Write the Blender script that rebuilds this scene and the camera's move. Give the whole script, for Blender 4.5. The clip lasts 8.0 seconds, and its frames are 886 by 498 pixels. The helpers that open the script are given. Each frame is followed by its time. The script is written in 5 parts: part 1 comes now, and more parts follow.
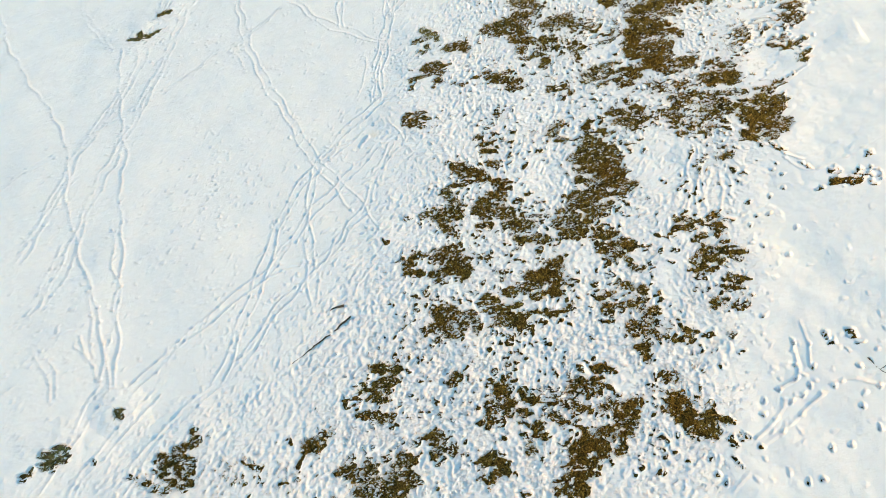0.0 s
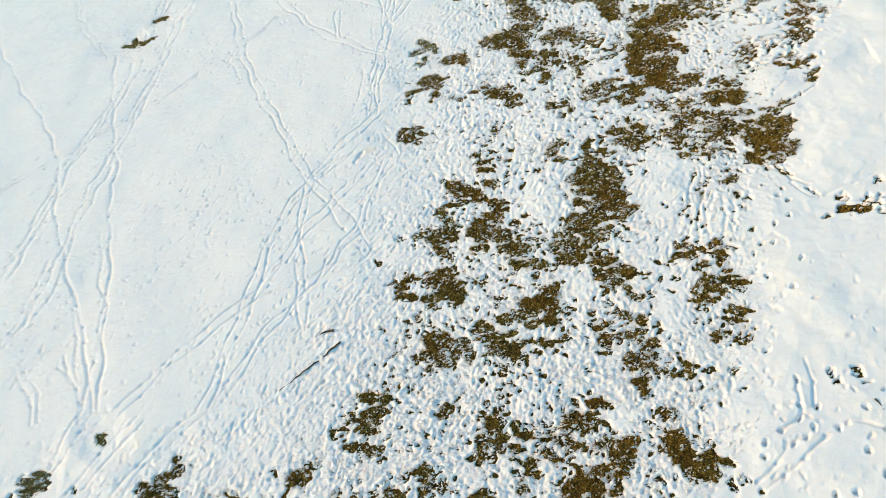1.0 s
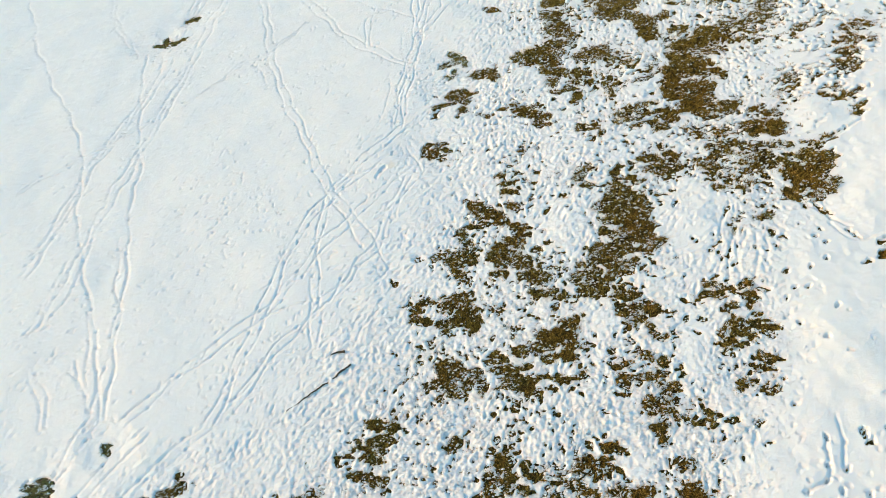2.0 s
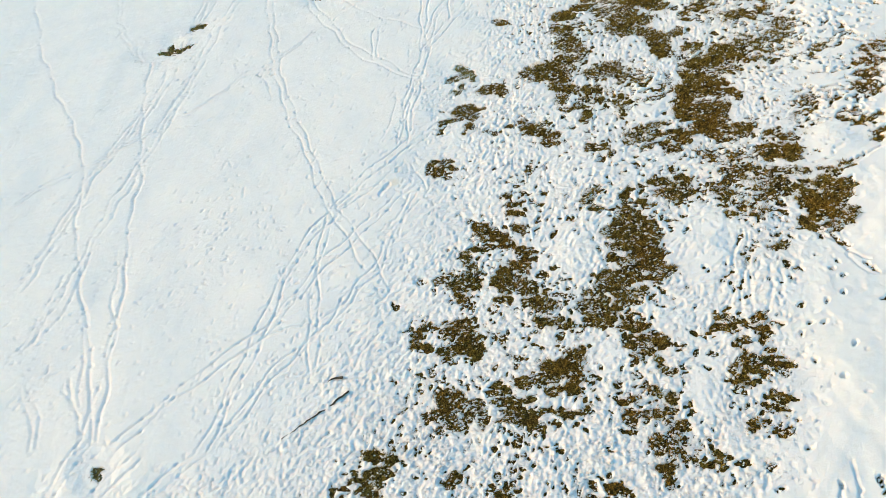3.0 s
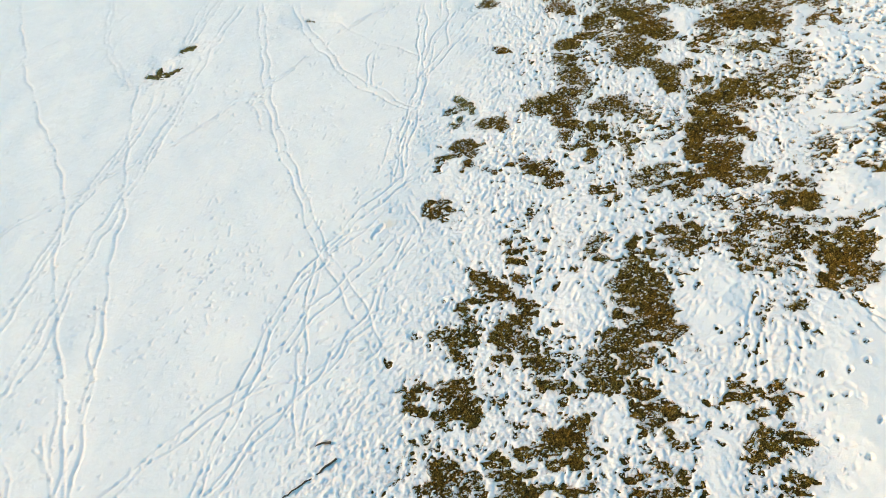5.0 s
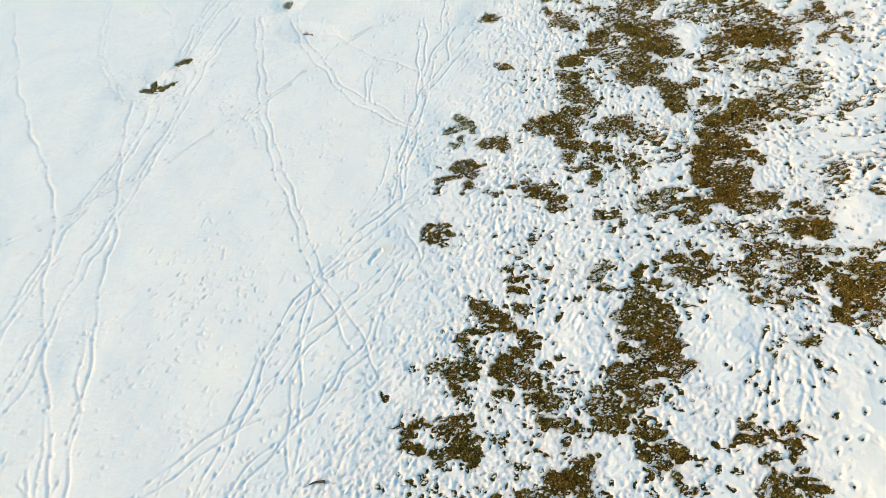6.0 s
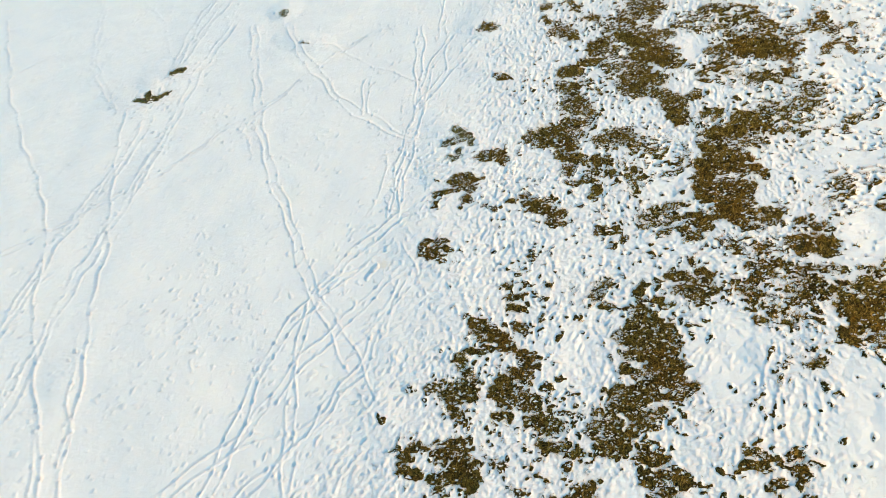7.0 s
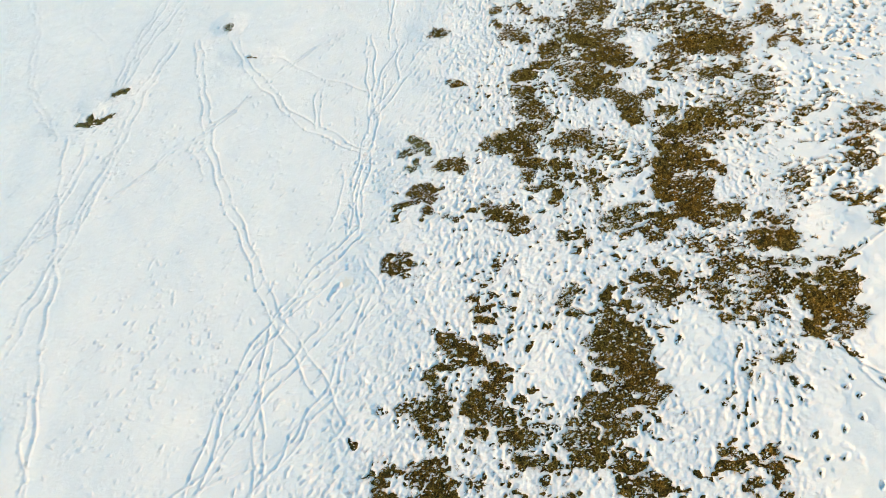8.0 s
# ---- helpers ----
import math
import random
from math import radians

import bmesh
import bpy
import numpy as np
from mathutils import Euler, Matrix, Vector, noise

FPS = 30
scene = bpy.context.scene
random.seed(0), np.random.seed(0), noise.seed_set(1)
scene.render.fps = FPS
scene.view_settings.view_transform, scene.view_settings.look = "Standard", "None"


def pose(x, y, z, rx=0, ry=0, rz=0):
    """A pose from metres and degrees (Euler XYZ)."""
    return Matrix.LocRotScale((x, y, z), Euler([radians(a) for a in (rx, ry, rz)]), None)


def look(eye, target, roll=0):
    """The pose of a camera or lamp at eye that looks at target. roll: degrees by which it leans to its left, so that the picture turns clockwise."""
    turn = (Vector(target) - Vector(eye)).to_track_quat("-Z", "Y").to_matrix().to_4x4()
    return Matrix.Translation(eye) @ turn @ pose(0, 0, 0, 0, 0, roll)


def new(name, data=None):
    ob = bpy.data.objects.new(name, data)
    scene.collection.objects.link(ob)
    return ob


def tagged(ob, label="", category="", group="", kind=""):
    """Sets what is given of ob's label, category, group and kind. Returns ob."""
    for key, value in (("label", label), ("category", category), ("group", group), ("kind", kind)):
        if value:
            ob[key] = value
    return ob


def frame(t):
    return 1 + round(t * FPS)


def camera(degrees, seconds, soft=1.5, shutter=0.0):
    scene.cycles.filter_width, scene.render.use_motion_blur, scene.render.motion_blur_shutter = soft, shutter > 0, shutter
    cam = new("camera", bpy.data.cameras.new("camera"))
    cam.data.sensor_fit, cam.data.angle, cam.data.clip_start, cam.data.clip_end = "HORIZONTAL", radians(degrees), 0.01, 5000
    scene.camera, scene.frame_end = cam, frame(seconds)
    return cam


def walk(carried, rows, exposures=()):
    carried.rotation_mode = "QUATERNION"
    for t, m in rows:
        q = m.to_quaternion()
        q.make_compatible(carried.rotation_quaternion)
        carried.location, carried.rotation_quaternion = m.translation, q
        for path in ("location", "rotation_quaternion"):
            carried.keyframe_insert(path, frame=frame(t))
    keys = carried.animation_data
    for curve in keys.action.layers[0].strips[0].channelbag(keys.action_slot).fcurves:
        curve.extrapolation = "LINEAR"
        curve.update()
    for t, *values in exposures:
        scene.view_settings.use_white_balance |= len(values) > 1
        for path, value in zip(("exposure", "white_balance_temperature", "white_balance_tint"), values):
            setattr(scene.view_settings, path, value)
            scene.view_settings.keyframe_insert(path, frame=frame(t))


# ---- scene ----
cam = camera(67.30, 8.0, soft=0.5)
PATH = [
    (0, (1.124, 0.210, 10.367), (0.961, 1.469, 8.822), -9.32),
    (0.5, (1.265, 0.528, 10.362), (1.099, 1.784, 8.814), -9.35),
    (1, (1.323, 0.831, 10.358), (1.147, 2.086, 8.811), -9.14),
    (1.5, (1.401, 1.136, 10.351), (1.181, 2.389, 8.807), -9.13),
    (3, (1.492, 2.004, 10.347), (1.214, 3.252, 8.810), -8.91),
    (3.5, (1.492, 2.297, 10.356), (1.215, 3.546, 8.818), -8.80),
    (4, (1.488, 2.597, 10.365), (1.210, 3.845, 8.827), -8.80),
    (4.5, (1.473, 2.914, 10.379), (1.195, 4.161, 8.840), -8.72),
    (6, (1.416, 3.895, 10.379), (1.134, 5.143, 8.842), -8.55),
    (6.5, (1.395, 4.169, 10.391), (1.113, 5.419, 8.855), -8.51),
    (7, (1.392, 4.292, 10.371), (1.114, 5.542, 8.835), -8.46),
    (7.5, (1.403, 4.443, 10.361), (1.176, 5.698, 8.821), -8.42),
    (8, (1.393, 4.639, 10.335), (1.221, 5.898, 8.791), -8.27),
]
walk(cam, [(t, look(eye, target, roll)) for t, eye, target, roll in PATH],
     [(0, 1.37, 8750, -20.0), (8, 1.37, 8750, -20.0)])

# ---- light: a low winter sun from the west and a clear sky ----
SUN_HEIGHT, SUN_FROM = 19.0, 268.0
world = bpy.data.worlds.new("winter_sky")
scene.world = world
world.use_nodes = True
sky = world.node_tree.nodes.new("ShaderNodeTexSky")
sky.sky_type, sky.sun_disc = "NISHITA", False
sky.sun_elevation, sky.sun_rotation = radians(SUN_HEIGHT), radians(SUN_FROM)
sky.altitude, sky.air_density, sky.dust_density, sky.ozone_density = 1800, 1.0, 0.0, 3.0
back = world.node_tree.nodes["Background"]
back.inputs["Strength"].default_value = 0.15
world.node_tree.links.new(sky.outputs["Color"], back.inputs["Color"])
sun_data = bpy.data.lights.new("sun", "SUN")
sun_data.energy, sun_data.angle, sun_data.color = 2.0, radians(0.6), (0.80, 0.425, 0.235)
sun = new("sun", sun_data)
sa, se = radians(SUN_FROM), radians(SUN_HEIGHT)
sun.matrix_world = look((-40, 12, 20), (-40 - math.sin(sa) * math.cos(se), 12 - math.cos(sa) * math.cos(se), 20 - math.sin(se)))


# ---- materials ----
def material(name):
    m = bpy.data.materials.new(name)
    m.use_nodes = True
    n, l = m.node_tree.nodes, m.node_tree.links
    return m, n, l, n["Principled BSDF"]


def noise_node(n, l, scale, detail=4.0, rough=0.6, stretch=None):
    tex = n.new("ShaderNodeTexNoise")
    tex.inputs["Scale"].default_value, tex.inputs["Detail"].default_value, tex.inputs["Roughness"].default_value = scale, detail, rough
    co = n.new("ShaderNodeTexCoord")
    if stretch:
        mp = n.new("ShaderNodeMapping")
        mp.vector_type = "TEXTURE"
        mp.inputs["Scale"].default_value = stretch
        mp.inputs["Rotation"].default_value = (0, 0, 0.65)
        l.new(co.outputs["Object"], mp.inputs["Vector"])
        l.new(mp.outputs["Vector"], tex.inputs["Vector"])
    else:
        l.new(co.outputs["Object"], tex.inputs["Vector"])
    return tex


def ramp_node(n, l, source, stops):
    r = n.new("ShaderNodeValToRGB")
    while len(r.color_ramp.elements) < len(stops):
        r.color_ramp.elements.new(0.5)
    for e, (p, c) in zip(r.color_ramp.elements, stops):
        e.position, e.color = p, (*c, 1)
    l.new(source, r.inputs["Fac"])
    return r


def bump_node(n, l, sources, bsdf):
    last = None
    for out, strength, distance in sources:
        b = n.new("ShaderNodeBump")
        b.inputs["Strength"].default_value, b.inputs["Distance"].default_value = strength, distance
        l.new(out, b.inputs["Height"])
        if last:
            l.new(last.outputs["Normal"], b.inputs["Normal"])
        last = b
    l.new(last.outputs["Normal"], bsdf.inputs["Normal"])


def snow_material(name="snow"):
    m, n, l, b = material(name)
    broad = noise_node(n, l, 0.9, 5)
    fine = noise_node(n, l, 42, 4, 0.75)
    mid = noise_node(n, l, 15, 3, 0.6)
    ripple = noise_node(n, l, 11, 4, 0.65, (3.2, 1.0, 1.0))
    r = ramp_node(n, l, broad.outputs["Fac"], [(0.3, (0.86, 0.87, 0.88)), (0.55, (0.90, 0.90, 0.90)), (0.75, (0.92, 0.91, 0.88))])
    coat = r.outputs["Color"]
    place = n.new("ShaderNodeTexCoord")
    for spot, size, tone in (((-1.64, 12.33, -0.02), 0.20, (0.88, 0.82, 0.74, 1)), ((1.47, 15.98, 0.37), 0.24, (0.74, 0.66, 0.54, 1))):
        away = n.new("ShaderNodeVectorMath")
        away.operation = "DISTANCE"
        away.inputs[1].default_value = spot
        l.new(place.outputs["Object"], away.inputs[0])
        blot = n.new("ShaderNodeMath")
        blot.operation = "MULTIPLY_ADD"
        blot.inputs[1].default_value = 0.35
        l.new(mid.outputs["Fac"], blot.inputs[0])
        l.new(away.outputs["Value"], blot.inputs[2])
        edge = ramp_node(n, l, blot.outputs["Value"], [(size, (1, 1, 1)), (size + 0.16, (0, 0, 0))])
        stain = n.new("ShaderNodeMix")
        stain.data_type = "RGBA"
        stain.inputs["B"].default_value = tone
        l.new(edge.outputs["Color"], stain.inputs["Factor"])
        l.new(coat, stain.inputs["A"])
        coat = stain.outputs["Result"]
    l.new(coat, b.inputs["Base Color"])
    b.inputs["Roughness"].default_value = 0.62
    b.inputs["Specular IOR Level"].default_value = 0.25
    b.inputs["Subsurface Weight"].default_value = 0.45
    b.inputs["Subsurface Scale"].default_value = 0.012
    b.inputs["Subsurface Radius"].default_value = (0.8, 0.9, 1.0)
    rough_at = n.new("ShaderNodeAttribute")
    rough_at.attribute_name = "trodden"
    churn = noise_node(n, l, 24, 6, 0.8)
    kick = n.new("ShaderNodeMath")
    kick.operation = "MULTIPLY"
    l.new(churn.outputs["Fac"], kick.inputs[0])
    l.new(rough_at.outputs["Fac"], kick.inputs[1])
    bump_node(n, l, [(ripple.outputs["Fac"], 0.5, 0.014), (mid.outputs["Fac"], 0.5, 0.011), (fine.outputs["Fac"], 0.8, 0.009), (kick.outputs["Value"], 0.8, 0.012)], b)
    return m


def turf_material(name="turf", gain=1.0, grey=0.0):
    m, n, l, b = material(name)
    broad = noise_node(n, l, 2.2, 5)
    fine = noise_node(n, l, 34, 6, 0.8)
    mix = n.new("ShaderNodeMix")
    mix.data_type = "RGBA"
    r1 = ramp_node(n, l, fine.outputs["Fac"], [(0.38, (0.014, 0.009, 0.004)), (0.5, (0.075, 0.045, 0.012)), (0.62, (0.30, 0.18, 0.05))])
    r2 = ramp_node(n, l, fine.outputs["Fac"], [(0.38, (0.012, 0.010, 0.004)), (0.5, (0.062, 0.050, 0.011)), (0.62, (0.24, 0.18, 0.045))])
    l.new(broad.outputs["Fac"], mix.inputs["Factor"])
    l.new(r1.outputs["Color"], mix.inputs["A"])
    l.new(r2.outputs["Color"], mix.inputs["B"])
    tone = n.new("ShaderNodeHueSaturation")
    tone.inputs["Value"].default_value, tone.inputs["Saturation"].default_value = gain, 1.0 - grey
    l.new(mix.outputs["Result"], tone.inputs["Color"])
    l.new(tone.outputs["Color"], b.inputs["Base Color"])
    b.inputs["Roughness"].default_value = 0.95
    b.inputs["Specular IOR Level"].default_value = 0.1
    bump_node(n, l, [(fine.outputs["Fac"], 0.9, 0.03)], b)
    return m


def blade_material(name, stops):
    m, n, l, b = material(name)
    geo = n.new("ShaderNodeNewGeometry")
    broad = noise_node(n, l, 4.5, 4)
    add = n.new("ShaderNodeMath")
    add.operation = "MULTIPLY_ADD"
    add.inputs[1].default_value, add.inputs[2].default_value = 0.75, -0.12
    add2 = n.new("ShaderNodeMath")
    add2.operation = "MULTIPLY_ADD"
    add2.inputs[1].default_value = 0.45
    l.new(geo.outputs["Random Per Island"], add.inputs[0])
    l.new(broad.outputs["Fac"], add2.inputs[0])
    l.new(add.outputs["Value"], add2.inputs[2])
    r = ramp_node(n, l, add2.outputs["Value"], stops)
    drift = noise_node(n, l, 0.55, 2)
    span = ramp_node(n, l, drift.outputs["Fac"], [(0.4, (0, 0, 0)), (0.6, (1, 1, 1))])
    warm = n.new("ShaderNodeMix")
    warm.data_type, warm.blend_type = "RGBA", "MULTIPLY"
    warm.inputs["B"].default_value = (1.05, 0.89, 0.75, 1)
    l.new(span.outputs["Color"], warm.inputs["Factor"])
    l.new(r.outputs["Color"], warm.inputs["A"])
    l.new(warm.outputs["Result"], b.inputs["Base Color"])
    b.inputs["Roughness"].default_value = 0.8
    b.inputs["Specular IOR Level"].default_value = 0.2
    return m


def bark_material():
    m, n, l, b = material("dead_wood")
    fine = noise_node(n, l, 40, 5, 0.7, (5, 1, 1))
    r = ramp_node(n, l, fine.outputs["Fac"], [(0.3, (0.025, 0.02, 0.016)), (0.7, (0.09, 0.07, 0.05))])
    l.new(r.outputs["Color"], b.inputs["Base Color"])
    b.inputs["Roughness"].default_value = 0.9
    bump_node(n, l, [(fine.outputs["Fac"], 0.8, 0.004)], b)
    return m


SNOW, TURF, BARK = snow_material(), turf_material(), bark_material()
PALE_TURF = turf_material("pale_turf", 1.5, 0.35)
GRASS = blade_material("withered_grass", [(0.0, (0.030, 0.025, 0.006)), (0.35, (0.145, 0.105, 0.018)), (0.65, (0.37, 0.25, 0.050)), (1.0, (0.70, 0.51, 0.21))])
STRAW = blade_material("pale_straw", [(0.0, (0.10, 0.095, 0.025)), (0.4, (0.28, 0.24, 0.07)), (1.0, (0.50, 0.42, 0.20))])


# ---- the lie of the land ----
def land(x, y):
    """Height of the hillside, which rises to the east and levels out far away."""
    u, v = 30 * np.tanh(x / 30), 60 * np.tanh((y - 12) / 60) + 12
    return -0.165 + 0.1079 * u + 0.0203 * v + 0.0015 * u * u * np.exp(-(x / 40) ** 2)


def grid_noise(x, y, size, seed, octaves=4, gain=0.55):
    """Smooth value noise, -1 to 1, on arrays of places."""
    rng = np.random.RandomState(seed)
    total, amp, norm = np.zeros(np.broadcast(x, y).shape), 1.0, 0.0
    for _ in range(octaves):
        table = rng.uniform(-1, 1, (256, 256))
        a, b = x / size + rng.uniform(0, 99), y / size + rng.uniform(0, 99)
        i, j = np.floor(a).astype(int), np.floor(b).astype(int)
        f, g = a - i, b - j
        f, g = f * f * (3 - 2 * f), g * g * (3 - 2 * g)
        i, j, i1, j1 = i % 256, j % 256, (i + 1) % 256, (j + 1) % 256
        total += amp * ((table[i, j] * (1 - f) + table[i1, j] * f) * (1 - g) + (table[i, j1] * (1 - f) + table[i1, j1] * f) * g)
        norm += amp
        amp, size = amp * gain, size / 2.03
    return total / norm * 1.6


def axis(parts, far):
    """Grid lines: stretches (start, end, step at start, step at end), carried on outwards to far in growing steps."""
    out = [parts[0][0]]
    for start, end, s0, s1 in parts:
        while out[-1] < end - 1e-6:
            out.append(out[-1] + s0 + (s1 - s0) * min(1, max(0, (out[-1] - start) / (end - start))))
    up, step = [], parts[-1][3]
    while not up or up[-1] < far:
        step *= 1.35
        up.append((up[-1] if up else out[-1]) + step)
    down, step = [], parts[0][2]
    while not down or down[-1] > -far:
        step *= 1.35
        down.append((down[-1] if down else out[0]) - step)
    return np.array(down[::-1] + out + up)


def sheet(name, xs, ys, z, mat, label, category):
    """A height field as one mesh, smooth shaded."""
    nx, ny = len(xs), len(ys)
    co = np.empty((ny, nx, 3), np.float32)
    co[..., 0], co[..., 1], co[..., 2] = xs[None, :], ys[:, None], z
    k = (np.arange(ny - 1)[:, None] * nx + np.arange(nx - 1)[None, :]).ravel()
    quads = np.stack([k, k + 1, k + 1 + nx, k + nx], 1).astype(np.int32)
    me = bpy.data.meshes.new(name)
    me.vertices.add(nx * ny)
    me.vertices.foreach_set("co", co.ravel())
    me.loops.add(quads.size)
    me.loops.foreach_set("vertex_index", quads.ravel())
    me.polygons.add(len(quads))
    me.polygons.foreach_set("loop_start", np.arange(0, quads.size, 4, dtype=np.int32))
    me.polygons.foreach_set("use_smooth", np.ones(len(quads), bool))
    me.update(calc_edges=True)
    me.materials.append(mat)
    return tagged(new(name, me), label, category, kind="structure")


XS = axis([(-19.0, -9.0, 0.058, 0.04), (-9.0, -3.5, 0.040, 0.024), (-3.5, 8.5, 0.0225, 0.0225), (8.5, 11.5, 0.026, 0.045)], 400)
YS = axis([(0.6, 3.0, 0.14, 0.03), (3.0, 14.0, 0.022, 0.023), (14.0, 28.0, 0.023, 0.06)], 400)
GX, GY = np.meshgrid(XS, YS)


def core(x, y):
    """1 over the built ground, fading to 0 far out where the snow lies smooth."""
    return np.clip((x + 19) / 1.5, 0, 1) * np.clip((11.5 - x) / 1.2, 0, 1) * np.clip((y - 0.6) / 1.5, 0, 1) * np.clip((28 - y) / 1.5, 0, 1)


CORE = core(GX, GY)

# ---- where the snow is worn away ----
PATCHES = []   # clearing name, x, y, half length, half width, turn, bareness
BARE = np.zeros_like(GX)
WX = GX + 0.07 * grid_noise(GX, GY, 0.6, 11, 4, 0.7) + 0.05 * grid_noise(GX, GY, 0.14, 12, 3, 0.7)
WY = GY + 0.06 * grid_noise(GX, GY, 0.6, 13, 4, 0.7) + 0.04 * grid_noise(GX, GY, 0.14, 14, 3, 0.7)
NEAR = np.zeros_like(GX)


def clearing(name, spots):
    for x, y, a, b, turn, bare in spots:
        PATCHES.append((name, x, y, a, b, turn, bare))
        reach = 2.0 * a + 1.2
        i0, i1 = np.searchsorted(XS, (x - reach, x + reach))
        j0, j1 = np.searchsorted(YS, (y - reach, y + reach))
        if i1 <= i0 or j1 <= j0:
            continue
        dx, dy = WX[j0:j1, i0:i1] - x, WY[j0:j1, i0:i1] - y
        c, s = math.cos(radians(turn)), math.sin(radians(turn))
        q = np.hypot((dx * c + dy * s) / a, (dy * c - dx * s) / b)
        soft = min(0.9, 0.10 / b + 0.25)
        f = np.clip((1.0 + 0.5 * soft - q) / soft, 0, 1)
        BARE[j0:j1, i0:i1] = np.maximum(BARE[j0:j1, i0:i1], bare * f * f * (3 - 2 * f))
        NEAR[j0:j1, i0:i1] = np.maximum(NEAR[j0:j1, i0:i1], np.clip(1.35 - (q - 1) * b / 0.36, 0, 1) * bare)


clearing("northern tufts", [
    (1.51, 20.26, 0.26, 0.12, -64, 0.7), (1.48, 20.90, 0.25, 0.17, -75, 0.45), (2.27, 20.74, 0.32, 0.09, -65, 0.9), (2.70, 20.12, 0.21, 0.12, -23, 0.6),
    (1.86, 19.76, 0.23, 0.14, -83, 0.7), (2.12, 19.50, 0.33, 0.17, -66, 0.85), (-0.03, 20.29, 0.30, 0.19, -29, 0.9), (0.45, 18.00, 0.25, 0.11, -33, 0.7),
])
clearing("northern snow tufts", [
    (-6.48, 22.31, 0.17, 0.15, -58, 0.9), (-5.39, 20.56, 0.15, 0.07, -22, 0.9), (-9.06, 19.74, 0.22, 0.12, 18, 0.9), (-9.30, 19.64, 0.16, 0.07, -19, 0.6),
    (-9.78, 18.51, 0.26, 0.10, 0, 0.85), (-9.20, 18.60, 0.24, 0.11, 23, 0.85), (-9.72, 18.80, 0.19, 0.08, -83, 0.8), (-9.48, 18.53, 0.28, 0.15, -25, 0.45),
])
clearing("northern clearing", [
    (3.86, 20.32, 0.51, 0.25, 87, 0.8), (4.20, 20.14, 0.45, 0.17, 85, 0.85), (3.45, 19.74, 0.25, 0.16, 53, 0.7), (3.46, 19.14, 0.34, 0.26, -77, 1),
    (3.85, 18.92, 0.41, 0.35, -62, 1), (4.33, 19.01, 0.26, 0.21, 5, 0.85), (4.83, 19.29, 0.37, 0.14, -12, 0.7), (4.23, 18.25, 0.41, 0.36, -58, 1),
    (4.38, 17.92, 0.26, 0.21, -28, 1), (3.71, 18.28, 0.30, 0.25, -39, 0.75), (3.60, 17.87, 0.32, 0.17, -17, 0.65),
])
clearing("northern ridge", [
    (3.80, 17.40, 0.50, 0.24, -16, 0.9), (3.51, 17.07, 0.36, 0.27, -24, 0.95), (4.04, 16.84, 0.32, 0.18, -35, 0.9), (4.29, 16.40, 0.41, 0.27, -82, 1),
    (4.40, 16.00, 0.30, 0.21, -64, 1), (4.67, 16.59, 0.20, 0.12, 35, 0.85), (4.82, 16.75, 0.11, 0.06, 43, 0.8), (5.01, 16.14, 0.16, 0.05, -13, 0.7),
    (4.76, 15.68, 0.14, 0.09, 7, 0.8), (3.96, 15.74, 0.17, 0.03, 18, 0.6),
])
clearing("northern strip", [
    (2.82, 18.85, 0.36, 0.28, 38, 0.95), (2.57, 18.24, 0.29, 0.22, 1, 0.9), (2.15, 17.92, 0.33, 0.24, 14, 0.85), (2.05, 17.31, 0.31, 0.22, -71, 0.85),
    (2.22, 16.77, 0.33, 0.23, -22, 0.75), (2.26, 16.53, 0.28, 0.15, -16, 0.9), (2.57, 16.35, 0.12, 0.11, -51, 0.8), (2.30, 16.14, 0.28, 0.11, -14, 0.9),
    (2.52, 17.41, 0.14, 0.12, -42, 0.6),
])
clearing("northeastern rise", [
    (5.52, 19.80, 0.30, 0.23, 24, 0.9), (5.93, 19.85, 0.26, 0.12, 2, 0.7), (6.10, 19.38, 0.20, 0.12, -88, 0.5), (6.41, 19.28, 0.41, 0.25, -46, 0.55),
    (6.00, 19.21, 0.20, 0.10, -84, 0.7), (6.25, 19.79, 0.26, 0.09, -19, 0.7), (6.32, 18.84, 0.11, 0.10, -83, 0.5), (6.70, 18.77, 0.13, 0.12, -82, 0.5),
    (7.17, 19.28, 0.25, 0.17, 61, 0.4),
])
clearing("northeastern clearing", [
    (5.36, 18.15, 0.24, 0.20, 38, 0.8), (6.00, 18.19, 0.43, 0.34, 86, 1), (6.48, 18.12, 0.43, 0.33, 84, 1), (6.85, 17.89, 0.37, 0.19, 78, 1),
    (5.55, 17.78, 0.19, 0.13, 59, 0.8), (7.13, 17.81, 0.10, 0.07, 29, 0.7), (6.18, 17.00, 0.35, 0.17, 8, 0.8), (6.76, 17.09, 0.17, 0.11, 78, 0.9),
    (5.88, 17.18, 0.17, 0.10, 43, 0.65), (6.45, 16.93, 0.12, 0.11, -69, 0.6), (5.63, 16.46, 0.09, 0.09, -58, 0.85), (6.27, 16.62, 0.09, 0.06, -15, 0.6),
    (5.89, 16.78, 0.09, 0.08, -21, 0.5), (6.74, 16.66, 0.07, 0.06, 79, 0.7),
])
